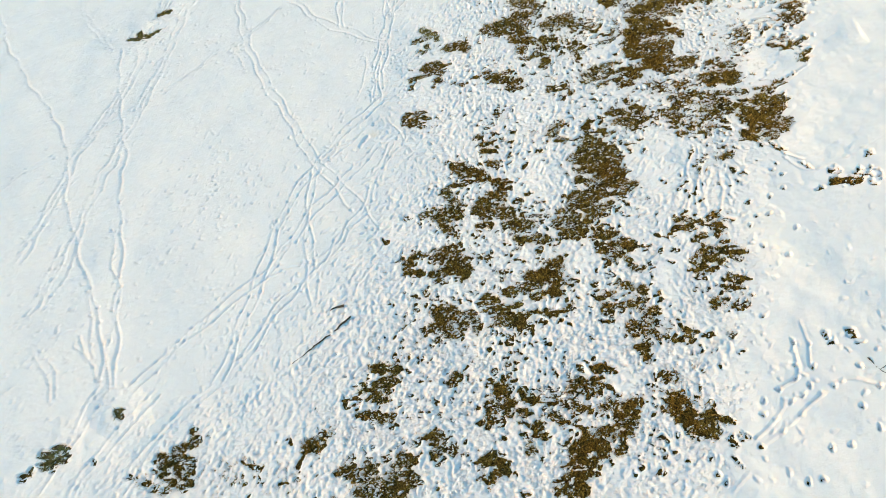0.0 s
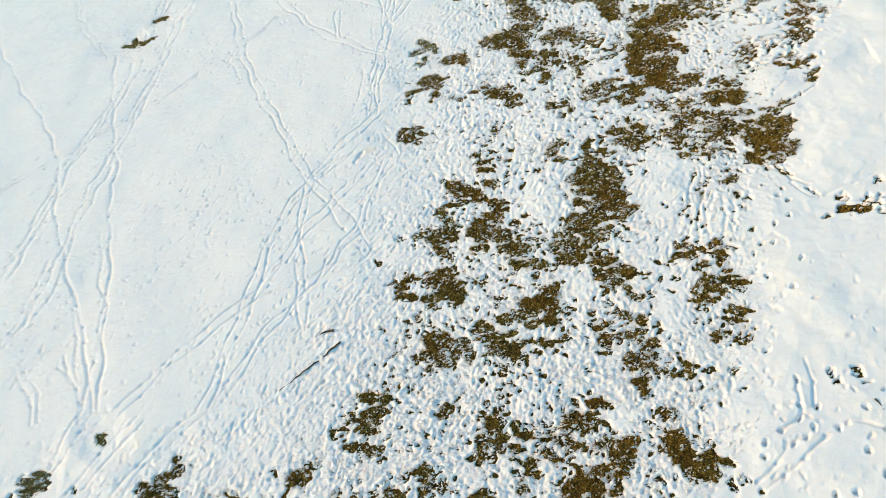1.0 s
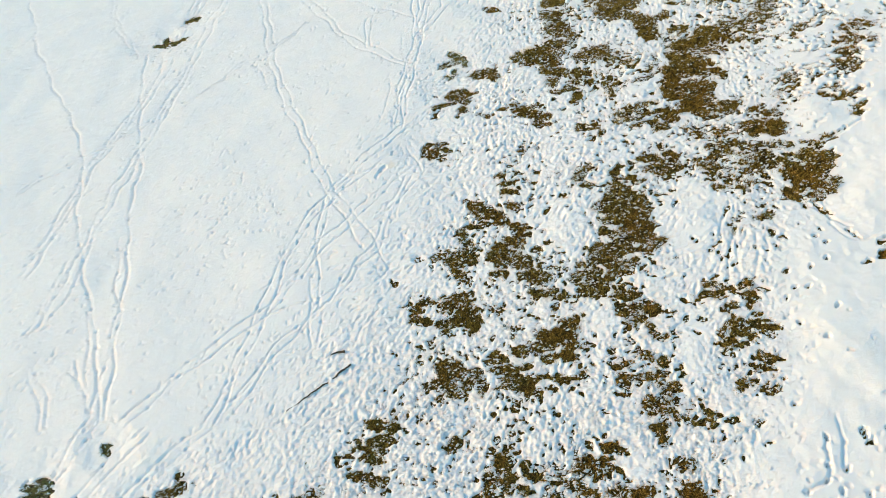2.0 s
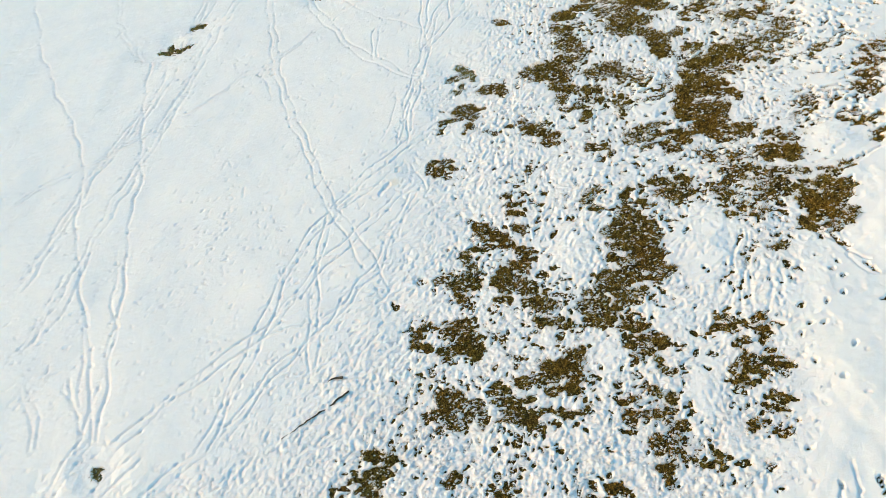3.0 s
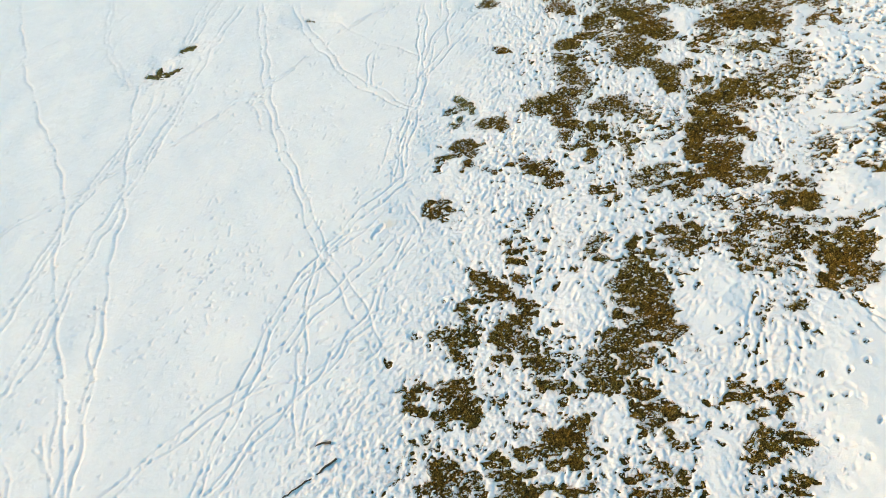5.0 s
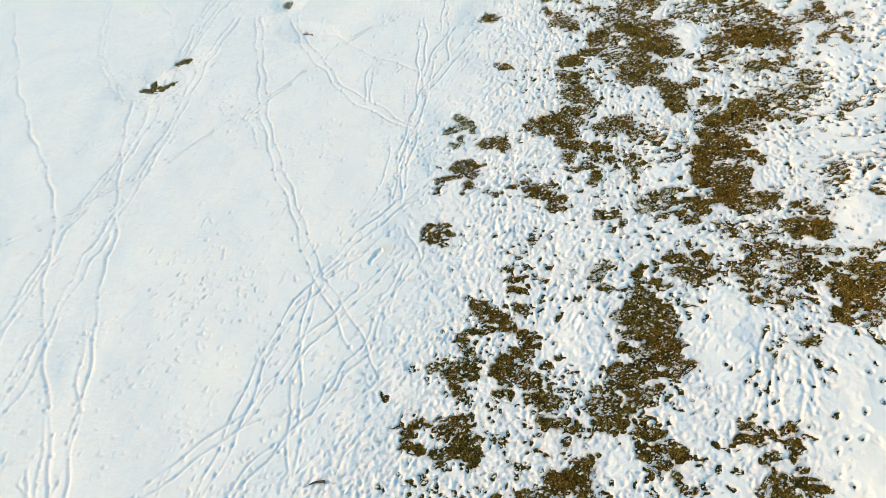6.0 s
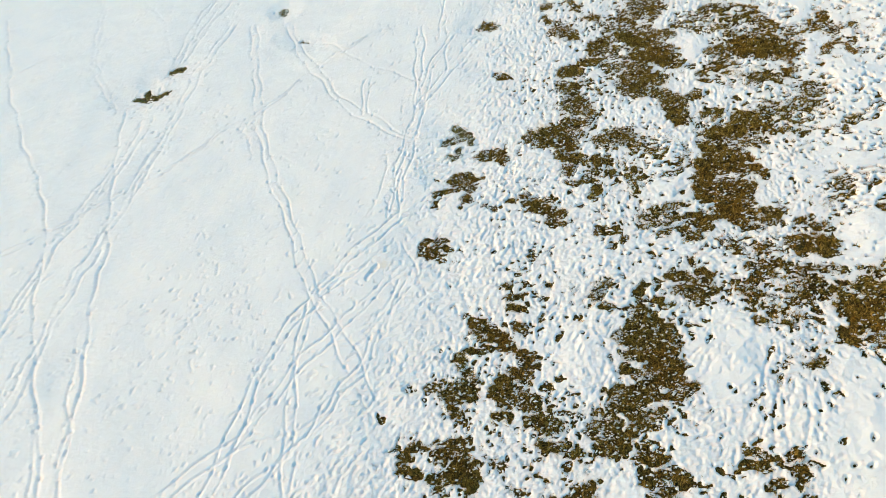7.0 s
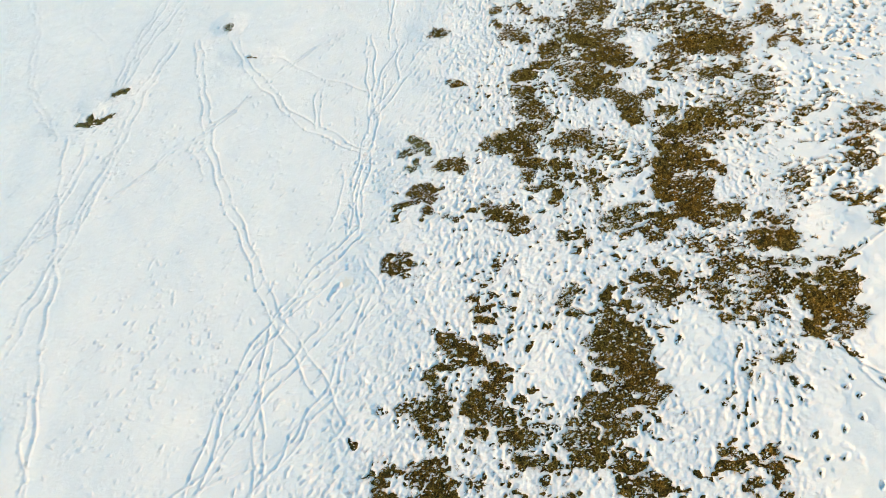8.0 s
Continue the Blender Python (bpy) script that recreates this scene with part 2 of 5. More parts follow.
clearing("far northeastern tufts", [
    (7.67, 18.66, 0.24, 0.17, 33, 0.75), (7.85, 18.99, 0.20, 0.11, 86, 0.6), (7.95, 18.43, 0.19, 0.14, 15, 0.85), (8.31, 18.55, 0.16, 0.13, 47, 0.9),
    (8.31, 18.24, 0.08, 0.08, 82, 0.8), (7.55, 18.78, 0.18, 0.12, 78, 0.5), (7.82, 17.95, 0.12, 0.06, 14, 0.8), (7.64, 17.73, 0.16, 0.09, 52, 0.85),
    (8.04, 17.82, 0.11, 0.08, -48, 0.85), (8.05, 17.61, 0.15, 0.07, -55, 0.85), (6.96, 16.51, 0.20, 0.12, 67, 0.8), (6.89, 16.15, 0.15, 0.14, -51, 0.8),
    (7.06, 16.39, 0.33, 0.22, 75, 0.35), (7.30, 16.24, 0.22, 0.21, 57, 0.3),
])
clearing("far eastern streaks", [
    (7.67, 15.43, 0.33, 0.15, 16, 0.35), (7.94, 15.46, 0.23, 0.09, 21, 0.5), (8.63, 15.21, 0.36, 0.11, 5, 0.6), (8.50, 14.80, 0.28, 0.10, -11, 0.5),
    (8.21, 15.83, 0.15, 0.14, 2, 0.35), (8.18, 14.74, 0.28, 0.11, 22, 0.4), (8.21, 13.95, 0.31, 0.28, 36, 0.62), (8.26, 14.40, 0.29, 0.12, -1, 0.5),
    (8.07, 13.12, 0.28, 0.10, 7, 0.55), (7.87, 12.92, 0.23, 0.08, -1, 0.5), (7.99, 12.60, 0.25, 0.16, 58, 0.6), (7.53, 14.59, 0.25, 0.09, 3, 0.4),
    (7.70, 13.26, 0.29, 0.25, 40, 0.3),
])
clearing("upper clearing", [
    (5.68, 15.71, 0.32, 0.24, 14, 0.9), (5.51, 15.45, 0.27, 0.14, -13, 1), (6.01, 15.46, 0.17, 0.11, 78, 0.75), (6.00, 15.91, 0.22, 0.14, -13, 0.55),
    (5.42, 15.86, 0.14, 0.09, 80, 0.5), (5.06, 15.41, 0.28, 0.20, 11, 0.95), (5.32, 15.32, 0.49, 0.10, -4, 0.8), (4.97, 14.95, 0.30, 0.30, -37, 1),
    (5.36, 14.68, 0.26, 0.22, -11, 0.95), (5.14, 14.40, 0.31, 0.19, -11, 1), (5.65, 14.30, 0.20, 0.14, -55, 0.9), (5.71, 14.09, 0.08, 0.08, 3, 0.8),
    (5.59, 15.04, 0.24, 0.10, 5, 0.75), (4.44, 14.99, 0.20, 0.09, 82, 0.45),
])
clearing("upper clearing foot", [
    (4.79, 14.55, 0.32, 0.19, -12, 1), (4.64, 14.03, 0.34, 0.18, 80, 1), (5.03, 13.81, 0.27, 0.25, 72, 0.95), (5.34, 13.82, 0.22, 0.18, 75, 0.95),
    (4.73, 13.64, 0.29, 0.15, -10, 0.85), (5.04, 13.36, 0.35, 0.26, -8, 1), (5.31, 13.18, 0.21, 0.19, 66, 0.95), (5.60, 13.13, 0.23, 0.18, -59, 0.85),
    (5.83, 13.16, 0.14, 0.11, 69, 0.95), (4.48, 13.10, 0.25, 0.19, -31, 0.85), (4.75, 13.16, 0.15, 0.11, -8, 0.6), (4.50, 12.92, 0.18, 0.10, -9, 0.9),
    (4.14, 12.88, 0.16, 0.10, -88, 0.85), (5.12, 13.00, 0.20, 0.11, -41, 0.7), (5.35, 12.90, 0.19, 0.08, -31, 0.7), (5.80, 13.01, 0.08, 0.07, 6, 0.9),
])
clearing("upper eastern tufts", [
    (6.20, 13.00, 0.15, 0.07, 29, 0.9), (6.43, 12.79, 0.16, 0.09, 18, 0.9), (3.78, 13.22, 0.33, 0.20, 24, 0.4), (4.08, 13.46, 0.26, 0.11, 5, 0.5),
    (3.80, 13.40, 0.22, 0.05, 18, 0.7), (3.98, 13.14, 0.10, 0.07, -27, 0.85), (3.46, 13.19, 0.14, 0.13, 89, 0.5), (6.64, 15.14, 0.07, 0.07, -7, 0.8),
    (5.86, 12.88, 0.05, 0.05, 67, 0.7), (5.89, 12.54, 0.06, 0.04, 88, 0.7),
])
clearing("upper middle strip", [
    (3.18, 15.63, 0.33, 0.18, 4, 0.95), (2.86, 15.42, 0.30, 0.14, -13, 0.9), (3.37, 15.24, 0.18, 0.12, -72, 0.9), (2.64, 14.96, 0.15, 0.13, -40, 0.8),
    (2.60, 14.47, 0.13, 0.07, 87, 0.8), (2.57, 14.13, 0.13, 0.11, -73, 0.8), (2.51, 13.76, 0.09, 0.05, 88, 0.8), (1.92, 15.89, 0.31, 0.25, -15, 0.95),
    (1.53, 15.64, 0.26, 0.21, -69, 0.8), (1.22, 15.63, 0.29, 0.15, -88, 0.55), (1.96, 15.44, 0.28, 0.25, -49, 1), (1.94, 15.09, 0.20, 0.16, -30, 0.95),
    (2.17, 15.00, 0.24, 0.15, -15, 0.95), (2.57, 14.86, 0.23, 0.10, -12, 0.85), (2.05, 16.08, 0.31, 0.06, -12, 0.7),
])
clearing("upper middle foot", [
    (2.03, 14.66, 0.20, 0.17, -73, 0.65), (2.55, 14.52, 0.14, 0.11, -70, 0.9), (2.36, 14.36, 0.18, 0.15, -34, 0.8), (2.13, 14.29, 0.23, 0.09, -4, 0.9),
    (2.57, 14.08, 0.16, 0.11, -88, 0.75), (2.46, 13.83, 0.10, 0.08, -15, 0.85), (2.20, 13.64, 0.10, 0.06, -11, 0.85), (2.05, 14.02, 0.06, 0.05, -19, 0.8),
    (2.89, 15.08, 0.08, 0.07, -83, 0.8), (2.90, 14.83, 0.09, 0.08, -27, 0.8),
])
clearing("hoof hollows", [
    (2.92, 14.53, 0.11, 0.08, 90, 1), (3.21, 14.35, 0.09, 0.08, -22, 1), (3.35, 14.53, 0.11, 0.07, 85, 1), (3.48, 14.27, 0.13, 0.06, -11, 0.8),
    (3.28, 14.12, 0.11, 0.08, 87, 0.8), (3.33, 13.92, 0.10, 0.07, -51, 0.8), (3.63, 14.12, 0.08, 0.04, 21, 0.7), (3.81, 13.80, 0.06, 0.05, 90, 0.7),
    (4.07, 14.29, 0.08, 0.04, 34, 0.7), (4.24, 13.83, 0.06, 0.06, -22, 0.8),
])
clearing("western tufts", [
    (-0.46, 16.14, 0.23, 0.11, -37, 0.85), (-0.14, 15.90, 0.19, 0.10, -83, 0.9), (-0.64, 15.84, 0.23, 0.11, 28, 0.7), (-0.44, 15.90, 0.16, 0.11, -22, 0.5),
    (-0.51, 15.32, 0.18, 0.11, 9, 0.8), (-0.43, 15.53, 0.18, 0.06, -85, 0.6), (0.41, 15.33, 0.25, 0.10, -8, 0.95), (0.60, 15.12, 0.16, 0.10, -83, 0.95),
    (0.22, 15.20, 0.22, 0.11, 2, 0.8),
])
clearing("western clumps", [
    (-0.38, 14.61, 0.20, 0.14, -1, 0.95), (-0.08, 14.66, 0.21, 0.13, -36, 0.95), (-0.12, 14.34, 0.18, 0.13, -21, 0.8), (-0.61, 14.29, 0.22, 0.08, 18, 0.85),
    (-0.37, 14.33, 0.18, 0.07, 3, 0.7), (-0.78, 14.03, 0.11, 0.10, 13, 0.85), (-0.79, 13.88, 0.12, 0.08, 17, 0.85), (-0.08, 14.02, 0.14, 0.11, -54, 0.9),
    (-0.73, 14.15, 0.10, 0.08, -26, 0.7), (-0.78, 14.64, 0.06, 0.04, -49, 0.85), (-0.20, 13.80, 0.05, 0.04, -41, 0.85),
])
clearing("western ring", [
    (-0.82, 12.88, 0.14, 0.09, 43, 0.85), (-0.53, 12.92, 0.17, 0.08, -23, 0.85), (-0.37, 12.73, 0.12, 0.09, -71, 0.85), (-0.80, 12.56, 0.18, 0.09, -29, 0.85),
    (-0.50, 12.40, 0.11, 0.08, -22, 0.85), (-0.92, 12.71, 0.11, 0.07, -79, 0.8), (-0.63, 12.68, 0.25, 0.21, -44, 0.45),
])
clearing("small western clearing", [
    (1.11, 13.99, 0.14, 0.09, 37, 0.85), (0.90, 13.93, 0.14, 0.05, 11, 0.7), (1.19, 13.82, 0.14, 0.08, -12, 0.8), (1.41, 13.74, 0.27, 0.14, -33, 0.9),
    (1.63, 13.55, 0.27, 0.17, -36, 1), (1.91, 13.46, 0.15, 0.13, -74, 0.95), (1.68, 13.25, 0.15, 0.11, -55, 0.95), (1.59, 13.86, 0.23, 0.09, -11, 0.6),
    (1.65, 14.00, 0.08, 0.06, -85, 0.8), (1.90, 13.18, 0.09, 0.06, -12, 0.8), (1.18, 13.62, 0.17, 0.07, -11, 0.5),
])
clearing("shaded tufts", [
    (2.64, 12.93, 0.17, 0.12, -12, 0.9), (2.92, 12.95, 0.09, 0.08, -19, 0.9), (3.04, 12.70, 0.12, 0.08, 86, 0.85), (2.83, 12.56, 0.08, 0.08, -31, 0.7),
    (3.05, 12.36, 0.08, 0.08, -20, 0.6), (4.27, 12.72, 0.19, 0.09, 14, 0.8), (4.97, 12.52, 0.14, 0.07, -53, 0.9), (4.90, 12.67, 0.11, 0.05, -53, 0.7),
    (5.16, 12.26, 0.10, 0.06, -41, 0.5), (3.46, 12.37, 0.06, 0.05, -8, 0.4), (3.65, 12.28, 0.05, 0.05, 86, 0.6),
])
clearing("middle strip", [
    (4.16, 12.11, 0.10, 0.08, -55, 0.95), (4.27, 11.88, 0.11, 0.07, -22, 0.95), (3.92, 11.83, 0.24, 0.10, 4, 0.9), (4.15, 11.71, 0.26, 0.07, -7, 0.9),
    (4.39, 11.74, 0.10, 0.08, 30, 0.95), (3.58, 11.78, 0.10, 0.07, -6, 0.6), (3.36, 11.65, 0.18, 0.06, 0, 0.85), (3.60, 11.60, 0.11, 0.07, -6, 0.95),
    (4.11, 11.51, 0.28, 0.11, -7, 1), (4.09, 11.40, 0.13, 0.06, -7, 0.9), (4.21, 11.29, 0.09, 0.07, -2, 0.7), (3.18, 11.50, 0.13, 0.09, 18, 0.95),
    (4.40, 11.52, 0.06, 0.05, -1, 0.85), (3.78, 11.22, 0.07, 0.05, 79, 0.8), (3.86, 11.42, 0.08, 0.05, -5, 0.8),
])
clearing("middle clearing head", [
    (2.51, 11.49, 0.17, 0.16, -86, 0.85), (2.62, 11.66, 0.20, 0.06, -7, 0.6), (2.67, 11.17, 0.24, 0.07, -13, 0.85), (2.96, 11.12, 0.17, 0.07, -6, 0.7),
    (3.28, 11.05, 0.21, 0.14, -5, 0.95), (4.04, 10.81, 0.11, 0.04, -6, 0.85), (4.24, 10.92, 0.06, 0.04, -2, 0.7), (4.31, 10.58, 0.05, 0.04, 5, 0.8),
    (4.02, 10.61, 0.04, 0.03, -4, 0.8), (3.55, 11.25, 0.19, 0.14, -5, 0.4), (1.56, 11.72, 0.12, 0.06, -9, 0.7), (1.29, 11.51, 0.21, 0.06, -7, 0.85),
    (1.55, 11.38, 0.08, 0.05, -9, 0.8), (1.18, 11.77, 0.13, 0.07, -10, 0.6), (1.32, 12.46, 0.16, 0.09, -90, 0.6),
])
clearing("eastern clearing head", [
    (6.08, 12.36, 0.23, 0.20, 12, 1), (6.36, 12.36, 0.21, 0.19, 45, 1), (6.40, 12.14, 0.18, 0.10, -5, 0.85), (5.73, 11.97, 0.14, 0.07, 9, 0.85),
    (6.01, 11.89, 0.22, 0.07, -7, 0.75), (6.36, 11.84, 0.17, 0.10, -22, 0.7), (6.57, 11.79, 0.11, 0.09, 20, 0.9), (6.45, 11.53, 0.10, 0.07, -1, 0.85),
    (6.93, 11.82, 0.10, 0.05, -5, 0.85), (7.08, 11.74, 0.13, 0.07, 41, 0.9), (6.04, 11.64, 0.21, 0.15, -21, 0.7), (5.76, 11.44, 0.13, 0.11, 13, 0.7),
    (5.61, 11.40, 0.07, 0.07, 33, 0.8), (5.96, 11.36, 0.18, 0.16, 23, 0.8), (6.00, 11.02, 0.12, 0.09, -40, 0.9),
])
clearing("eastern clearing", [
    (6.83, 11.48, 0.23, 0.17, 26, 1), (7.10, 11.39, 0.19, 0.16, 69, 1), (6.93, 11.12, 0.30, 0.23, 53, 1), (6.56, 11.00, 0.24, 0.19, 47, 1),
    (6.64, 10.72, 0.25, 0.19, 10, 0.95), (6.33, 10.54, 0.15, 0.12, 62, 0.95), (6.70, 10.40, 0.17, 0.14, 24, 0.85), (7.11, 10.77, 0.11, 0.06, 4, 0.95),
    (6.91, 10.53, 0.16, 0.13, 39, 0.7), (6.45, 10.38, 0.09, 0.06, -24, 0.7), (6.44, 11.19, 0.24, 0.20, 49, 0.9), (6.22, 11.33, 0.22, 0.16, 3, 0.85),
    (5.91, 10.86, 0.17, 0.05, -6, 0.8),
])
clearing("eastern fringe", [
    (5.38, 11.55, 0.23, 0.06, 6, 0.5), (5.37, 11.92, 0.14, 0.10, -3, 0.6), (5.21, 11.82, 0.19, 0.09, -51, 0.6), (5.42, 11.73, 0.38, 0.34, 42, 0.3),
    (5.66, 10.87, 0.09, 0.03, -5, 0.85), (5.51, 10.80, 0.13, 0.09, 0, 0.4), (5.12, 10.84, 0.13, 0.09, -1, 0.5), (5.54, 11.13, 0.13, 0.06, -5, 0.4),
    (5.08, 11.47, 0.31, 0.16, -5, 0.35), (5.14, 12.14, 0.23, 0.18, -3, 0.35), (5.05, 10.90, 0.09, 0.04, -4, 0.5),
])
clearing("eastern hoof hollows", [
    (6.48, 10.20, 0.07, 0.05, -77, 0.8), (6.72, 10.09, 0.16, 0.03, -67, 0.8), (5.82, 10.18, 0.08, 0.05, 70, 0.8), (5.78, 10.34, 0.08, 0.05, 70, 0.8),
    (5.96, 10.27, 0.05, 0.04, 60, 0.9), (5.78, 10.04, 0.16, 0.07, 21, 0.55), (5.17, 10.30, 0.05, 0.04, 35, 0.9), (5.40, 10.02, 0.05, 0.04, 64, 0.8),
    (7.49, 12.04, 0.30, 0.02, 32, 0.7), (7.19, 11.94, 0.08, 0.04, 34, 0.8), (7.33, 11.82, 0.11, 0.03, 19, 0.8), (6.84, 9.96, 0.08, 0.03, -63, 0.7),
])
clearing("middle clearing", [
    (3.27, 10.91, 0.31, 0.20, -5, 0.9), (3.14, 10.58, 0.33, 0.28, -6, 1), (3.61, 10.68, 0.19, 0.18, 82, 0.85), (3.75, 10.53, 0.20, 0.12, 84, 0.8),
    (3.57, 10.28, 0.20, 0.16, -3, 0.95), (3.12, 10.20, 0.25, 0.13, -4, 0.9), (3.69, 9.94, 0.21, 0.17, 80, 1), (3.40, 10.03, 0.20, 0.16, -3, 0.9),
    (3.14, 9.85, 0.15, 0.10, -3, 0.6), (3.53, 9.76, 0.34, 0.15, -3, 1), (3.85, 9.62, 0.13, 0.09, 7, 1), (3.65, 9.49, 0.29, 0.10, 10, 0.95),
])
clearing("middle clearing foot", [
    (3.22, 9.53, 0.29, 0.15, -3, 0.95), (2.78, 9.56, 0.22, 0.18, -3, 0.8), (2.87, 9.37, 0.29, 0.15, -3, 0.9), (2.90, 9.93, 0.12, 0.10, -3, 0.6),
    (2.71, 9.20, 0.29, 0.12, -3, 0.9), (3.05, 9.12, 0.24, 0.11, -2, 0.85), (3.39, 9.22, 0.19, 0.07, 11, 0.9), (3.13, 8.96, 0.19, 0.08, -2, 0.9),
    (2.75, 8.90, 0.24, 0.18, -1, 0.9), (2.64, 8.62, 0.23, 0.17, -1, 0.9), (2.35, 8.63, 0.14, 0.14, 4, 0.85), (2.31, 8.86, 0.15, 0.12, -3, 0.6),
    (3.09, 8.77, 0.07, 0.05, 86, 0.9), (3.10, 8.60, 0.07, 0.05, 85, 0.9), (3.52, 8.61, 0.06, 0.04, 78, 0.9), (3.33, 8.59, 0.08, 0.04, 84, 0.8),
])
clearing("lower strip", [
    (3.14, 8.40, 0.27, 0.10, -1, 0.9), (3.41, 8.43, 0.14, 0.11, 5, 0.7), (3.16, 8.14, 0.22, 0.10, 0, 0.95), (3.56, 8.10, 0.18, 0.13, 4, 0.9),
    (3.49, 8.26, 0.13, 0.05, -1, 0.8), (3.35, 7.93, 0.14, 0.08, 25, 0.85), (3.14, 7.85, 0.07, 0.07, 49, 0.7), (3.53, 7.79, 0.10, 0.06, -26, 0.85),
    (3.86, 8.04, 0.13, 0.07, 82, 0.6), (3.64, 7.64, 0.13, 0.06, -37, 0.5),
])
clearing("lower hoof hollows", [
    (2.95, 7.65, 0.07, 0.03, 85, 1), (2.62, 7.68, 0.05, 0.04, 80, 1), (3.16, 7.55, 0.06, 0.03, 85, 1), (3.86, 7.54, 0.06, 0.04, 3, 1),
    (4.10, 7.90, 0.05, 0.05, 37, 1), (4.38, 7.87, 0.07, 0.04, 1, 1), (3.82, 7.69, 0.08, 0.05, -27, 0.6), (4.24, 7.63, 0.07, 0.04, 3, 1),
    (2.54, 7.50, 0.04, 0.04, 76, 1), (2.88, 7.30, 0.12, 0.04, -81, 0.8), (3.10, 7.33, 0.10, 0.04, -82, 0.8), (3.78, 7.30, 0.10, 0.03, -90, 0.8),
    (4.19, 8.24, 0.13, 0.06, -20, 0.4), (3.20, 7.45, 0.09, 0.05, 34, 0.6), (3.48, 7.30, 0.07, 0.04, 25, 0.8), (4.45, 7.11, 0.05, 0.03, -36, 0.6),
])
clearing("lower eastern clearing", [
    (4.60, 8.39, 0.26, 0.07, 2, 0.95), (4.67, 8.55, 0.15, 0.07, -15, 0.6), (5.18, 8.53, 0.20, 0.09, 36, 0.7), (5.21, 8.26, 0.16, 0.13, -31, 0.85),
    (5.40, 8.36, 0.10, 0.08, 17, 0.6), (4.85, 8.10, 0.11, 0.07, 19, 0.85), (5.12, 8.11, 0.08, 0.05, 76, 0.8), (4.93, 7.62, 0.18, 0.12, 34, 0.9),
    (5.25, 7.81, 0.20, 0.14, -8, 0.9), (5.29, 7.62, 0.17, 0.08, -26, 0.9), (5.47, 7.71, 0.09, 0.08, -28, 0.85), (4.80, 7.77, 0.16, 0.07, 25, 0.6),
    (4.65, 7.39, 0.16, 0.11, 8, 0.9), (4.92, 7.34, 0.07, 0.05, 25, 0.8), (5.04, 7.52, 0.10, 0.07, 13, 0.8), (4.61, 7.63, 0.12, 0.04, 58, 0.6),
])
clearing("lower eastern foot", [
    (5.09, 7.17, 0.11, 0.08, 13, 0.95), (5.15, 7.06, 0.12, 0.08, -40, 0.9), (5.32, 7.11, 0.10, 0.05, -11, 0.9), (5.08, 6.93, 0.13, 0.06, -17, 0.8),
    (4.76, 6.66, 0.14, 0.07, 84, 0.9), (4.94, 6.71, 0.08, 0.06, 17, 0.95), (5.18, 6.62, 0.12, 0.05, 14, 0.6), (5.08, 6.50, 0.15, 0.07, 4, 0.5),
    (5.35, 6.75, 0.06, 0.05, -39, 0.7), (5.26, 6.84, 0.08, 0.07, 85, 0.6), (4.65, 7.15, 0.15, 0.04, -37, 0.6), (4.48, 6.84, 0.06, 0.04, 74, 0.6),
    (4.15, 6.44, 0.05, 0.04, 71, 0.8),
])
clearing("ewe clearing", [
    (2.91, 7.02, 0.14, 0.09, 37, 0.75), (2.98, 6.78, 0.15, 0.14, 39, 0.85), (3.26, 6.74, 0.08, 0.06, 6, 0.7), (3.13, 7.21, 0.19, 0.09, 43, 0.5),
    (3.38, 7.25, 0.09, 0.08, 15, 0.7), (3.63, 7.11, 0.12, 0.10, 70, 0.9), (3.53, 6.92, 0.08, 0.05, 2, 0.9), (3.84, 7.02, 0.09, 0.07, 73, 0.8),
    (3.85, 6.88, 0.08, 0.04, 2, 0.6), (3.55, 6.70, 0.16, 0.07, -22, 0.75), (3.74, 6.66, 0.12, 0.10, 13, 0.85), (3.61, 6.52, 0.10, 0.05, 4, 0.8),
    (3.48, 6.42, 0.14, 0.07, 3, 0.85), (2.92, 6.56, 0.07, 0.05, 10, 0.8), (3.28, 6.97, 0.42, 0.28, 4, 0.33),
])
clearing("lower western clearing", [
    (-0.65, 8.36, 0.15, 0.10, 20, 0.85), (-0.46, 8.53, 0.16, 0.09, -6, 0.7), (-0.57, 8.13, 0.21, 0.09, -13, 0.7), (0.11, 8.64, 0.26, 0.12, 9, 0.85),
    (0.03, 8.35, 0.26, 0.18, -8, 0.95), (0.34, 8.28, 0.21, 0.15, -80, 0.95), (0.26, 8.06, 0.30, 0.13, -3, 1), (-0.04, 8.01, 0.18, 0.11, -5, 0.85),
    (0.47, 7.95, 0.12, 0.11, -22, 0.8), (-0.08, 7.84, 0.15, 0.08, -14, 0.6), (-0.34, 7.66, 0.07, 0.05, -76, 0.9), (-0.30, 7.58, 0.09, 0.08, -59, 0.45),
    (-0.12, 7.26, 0.14, 0.06, -22, 0.7),
])
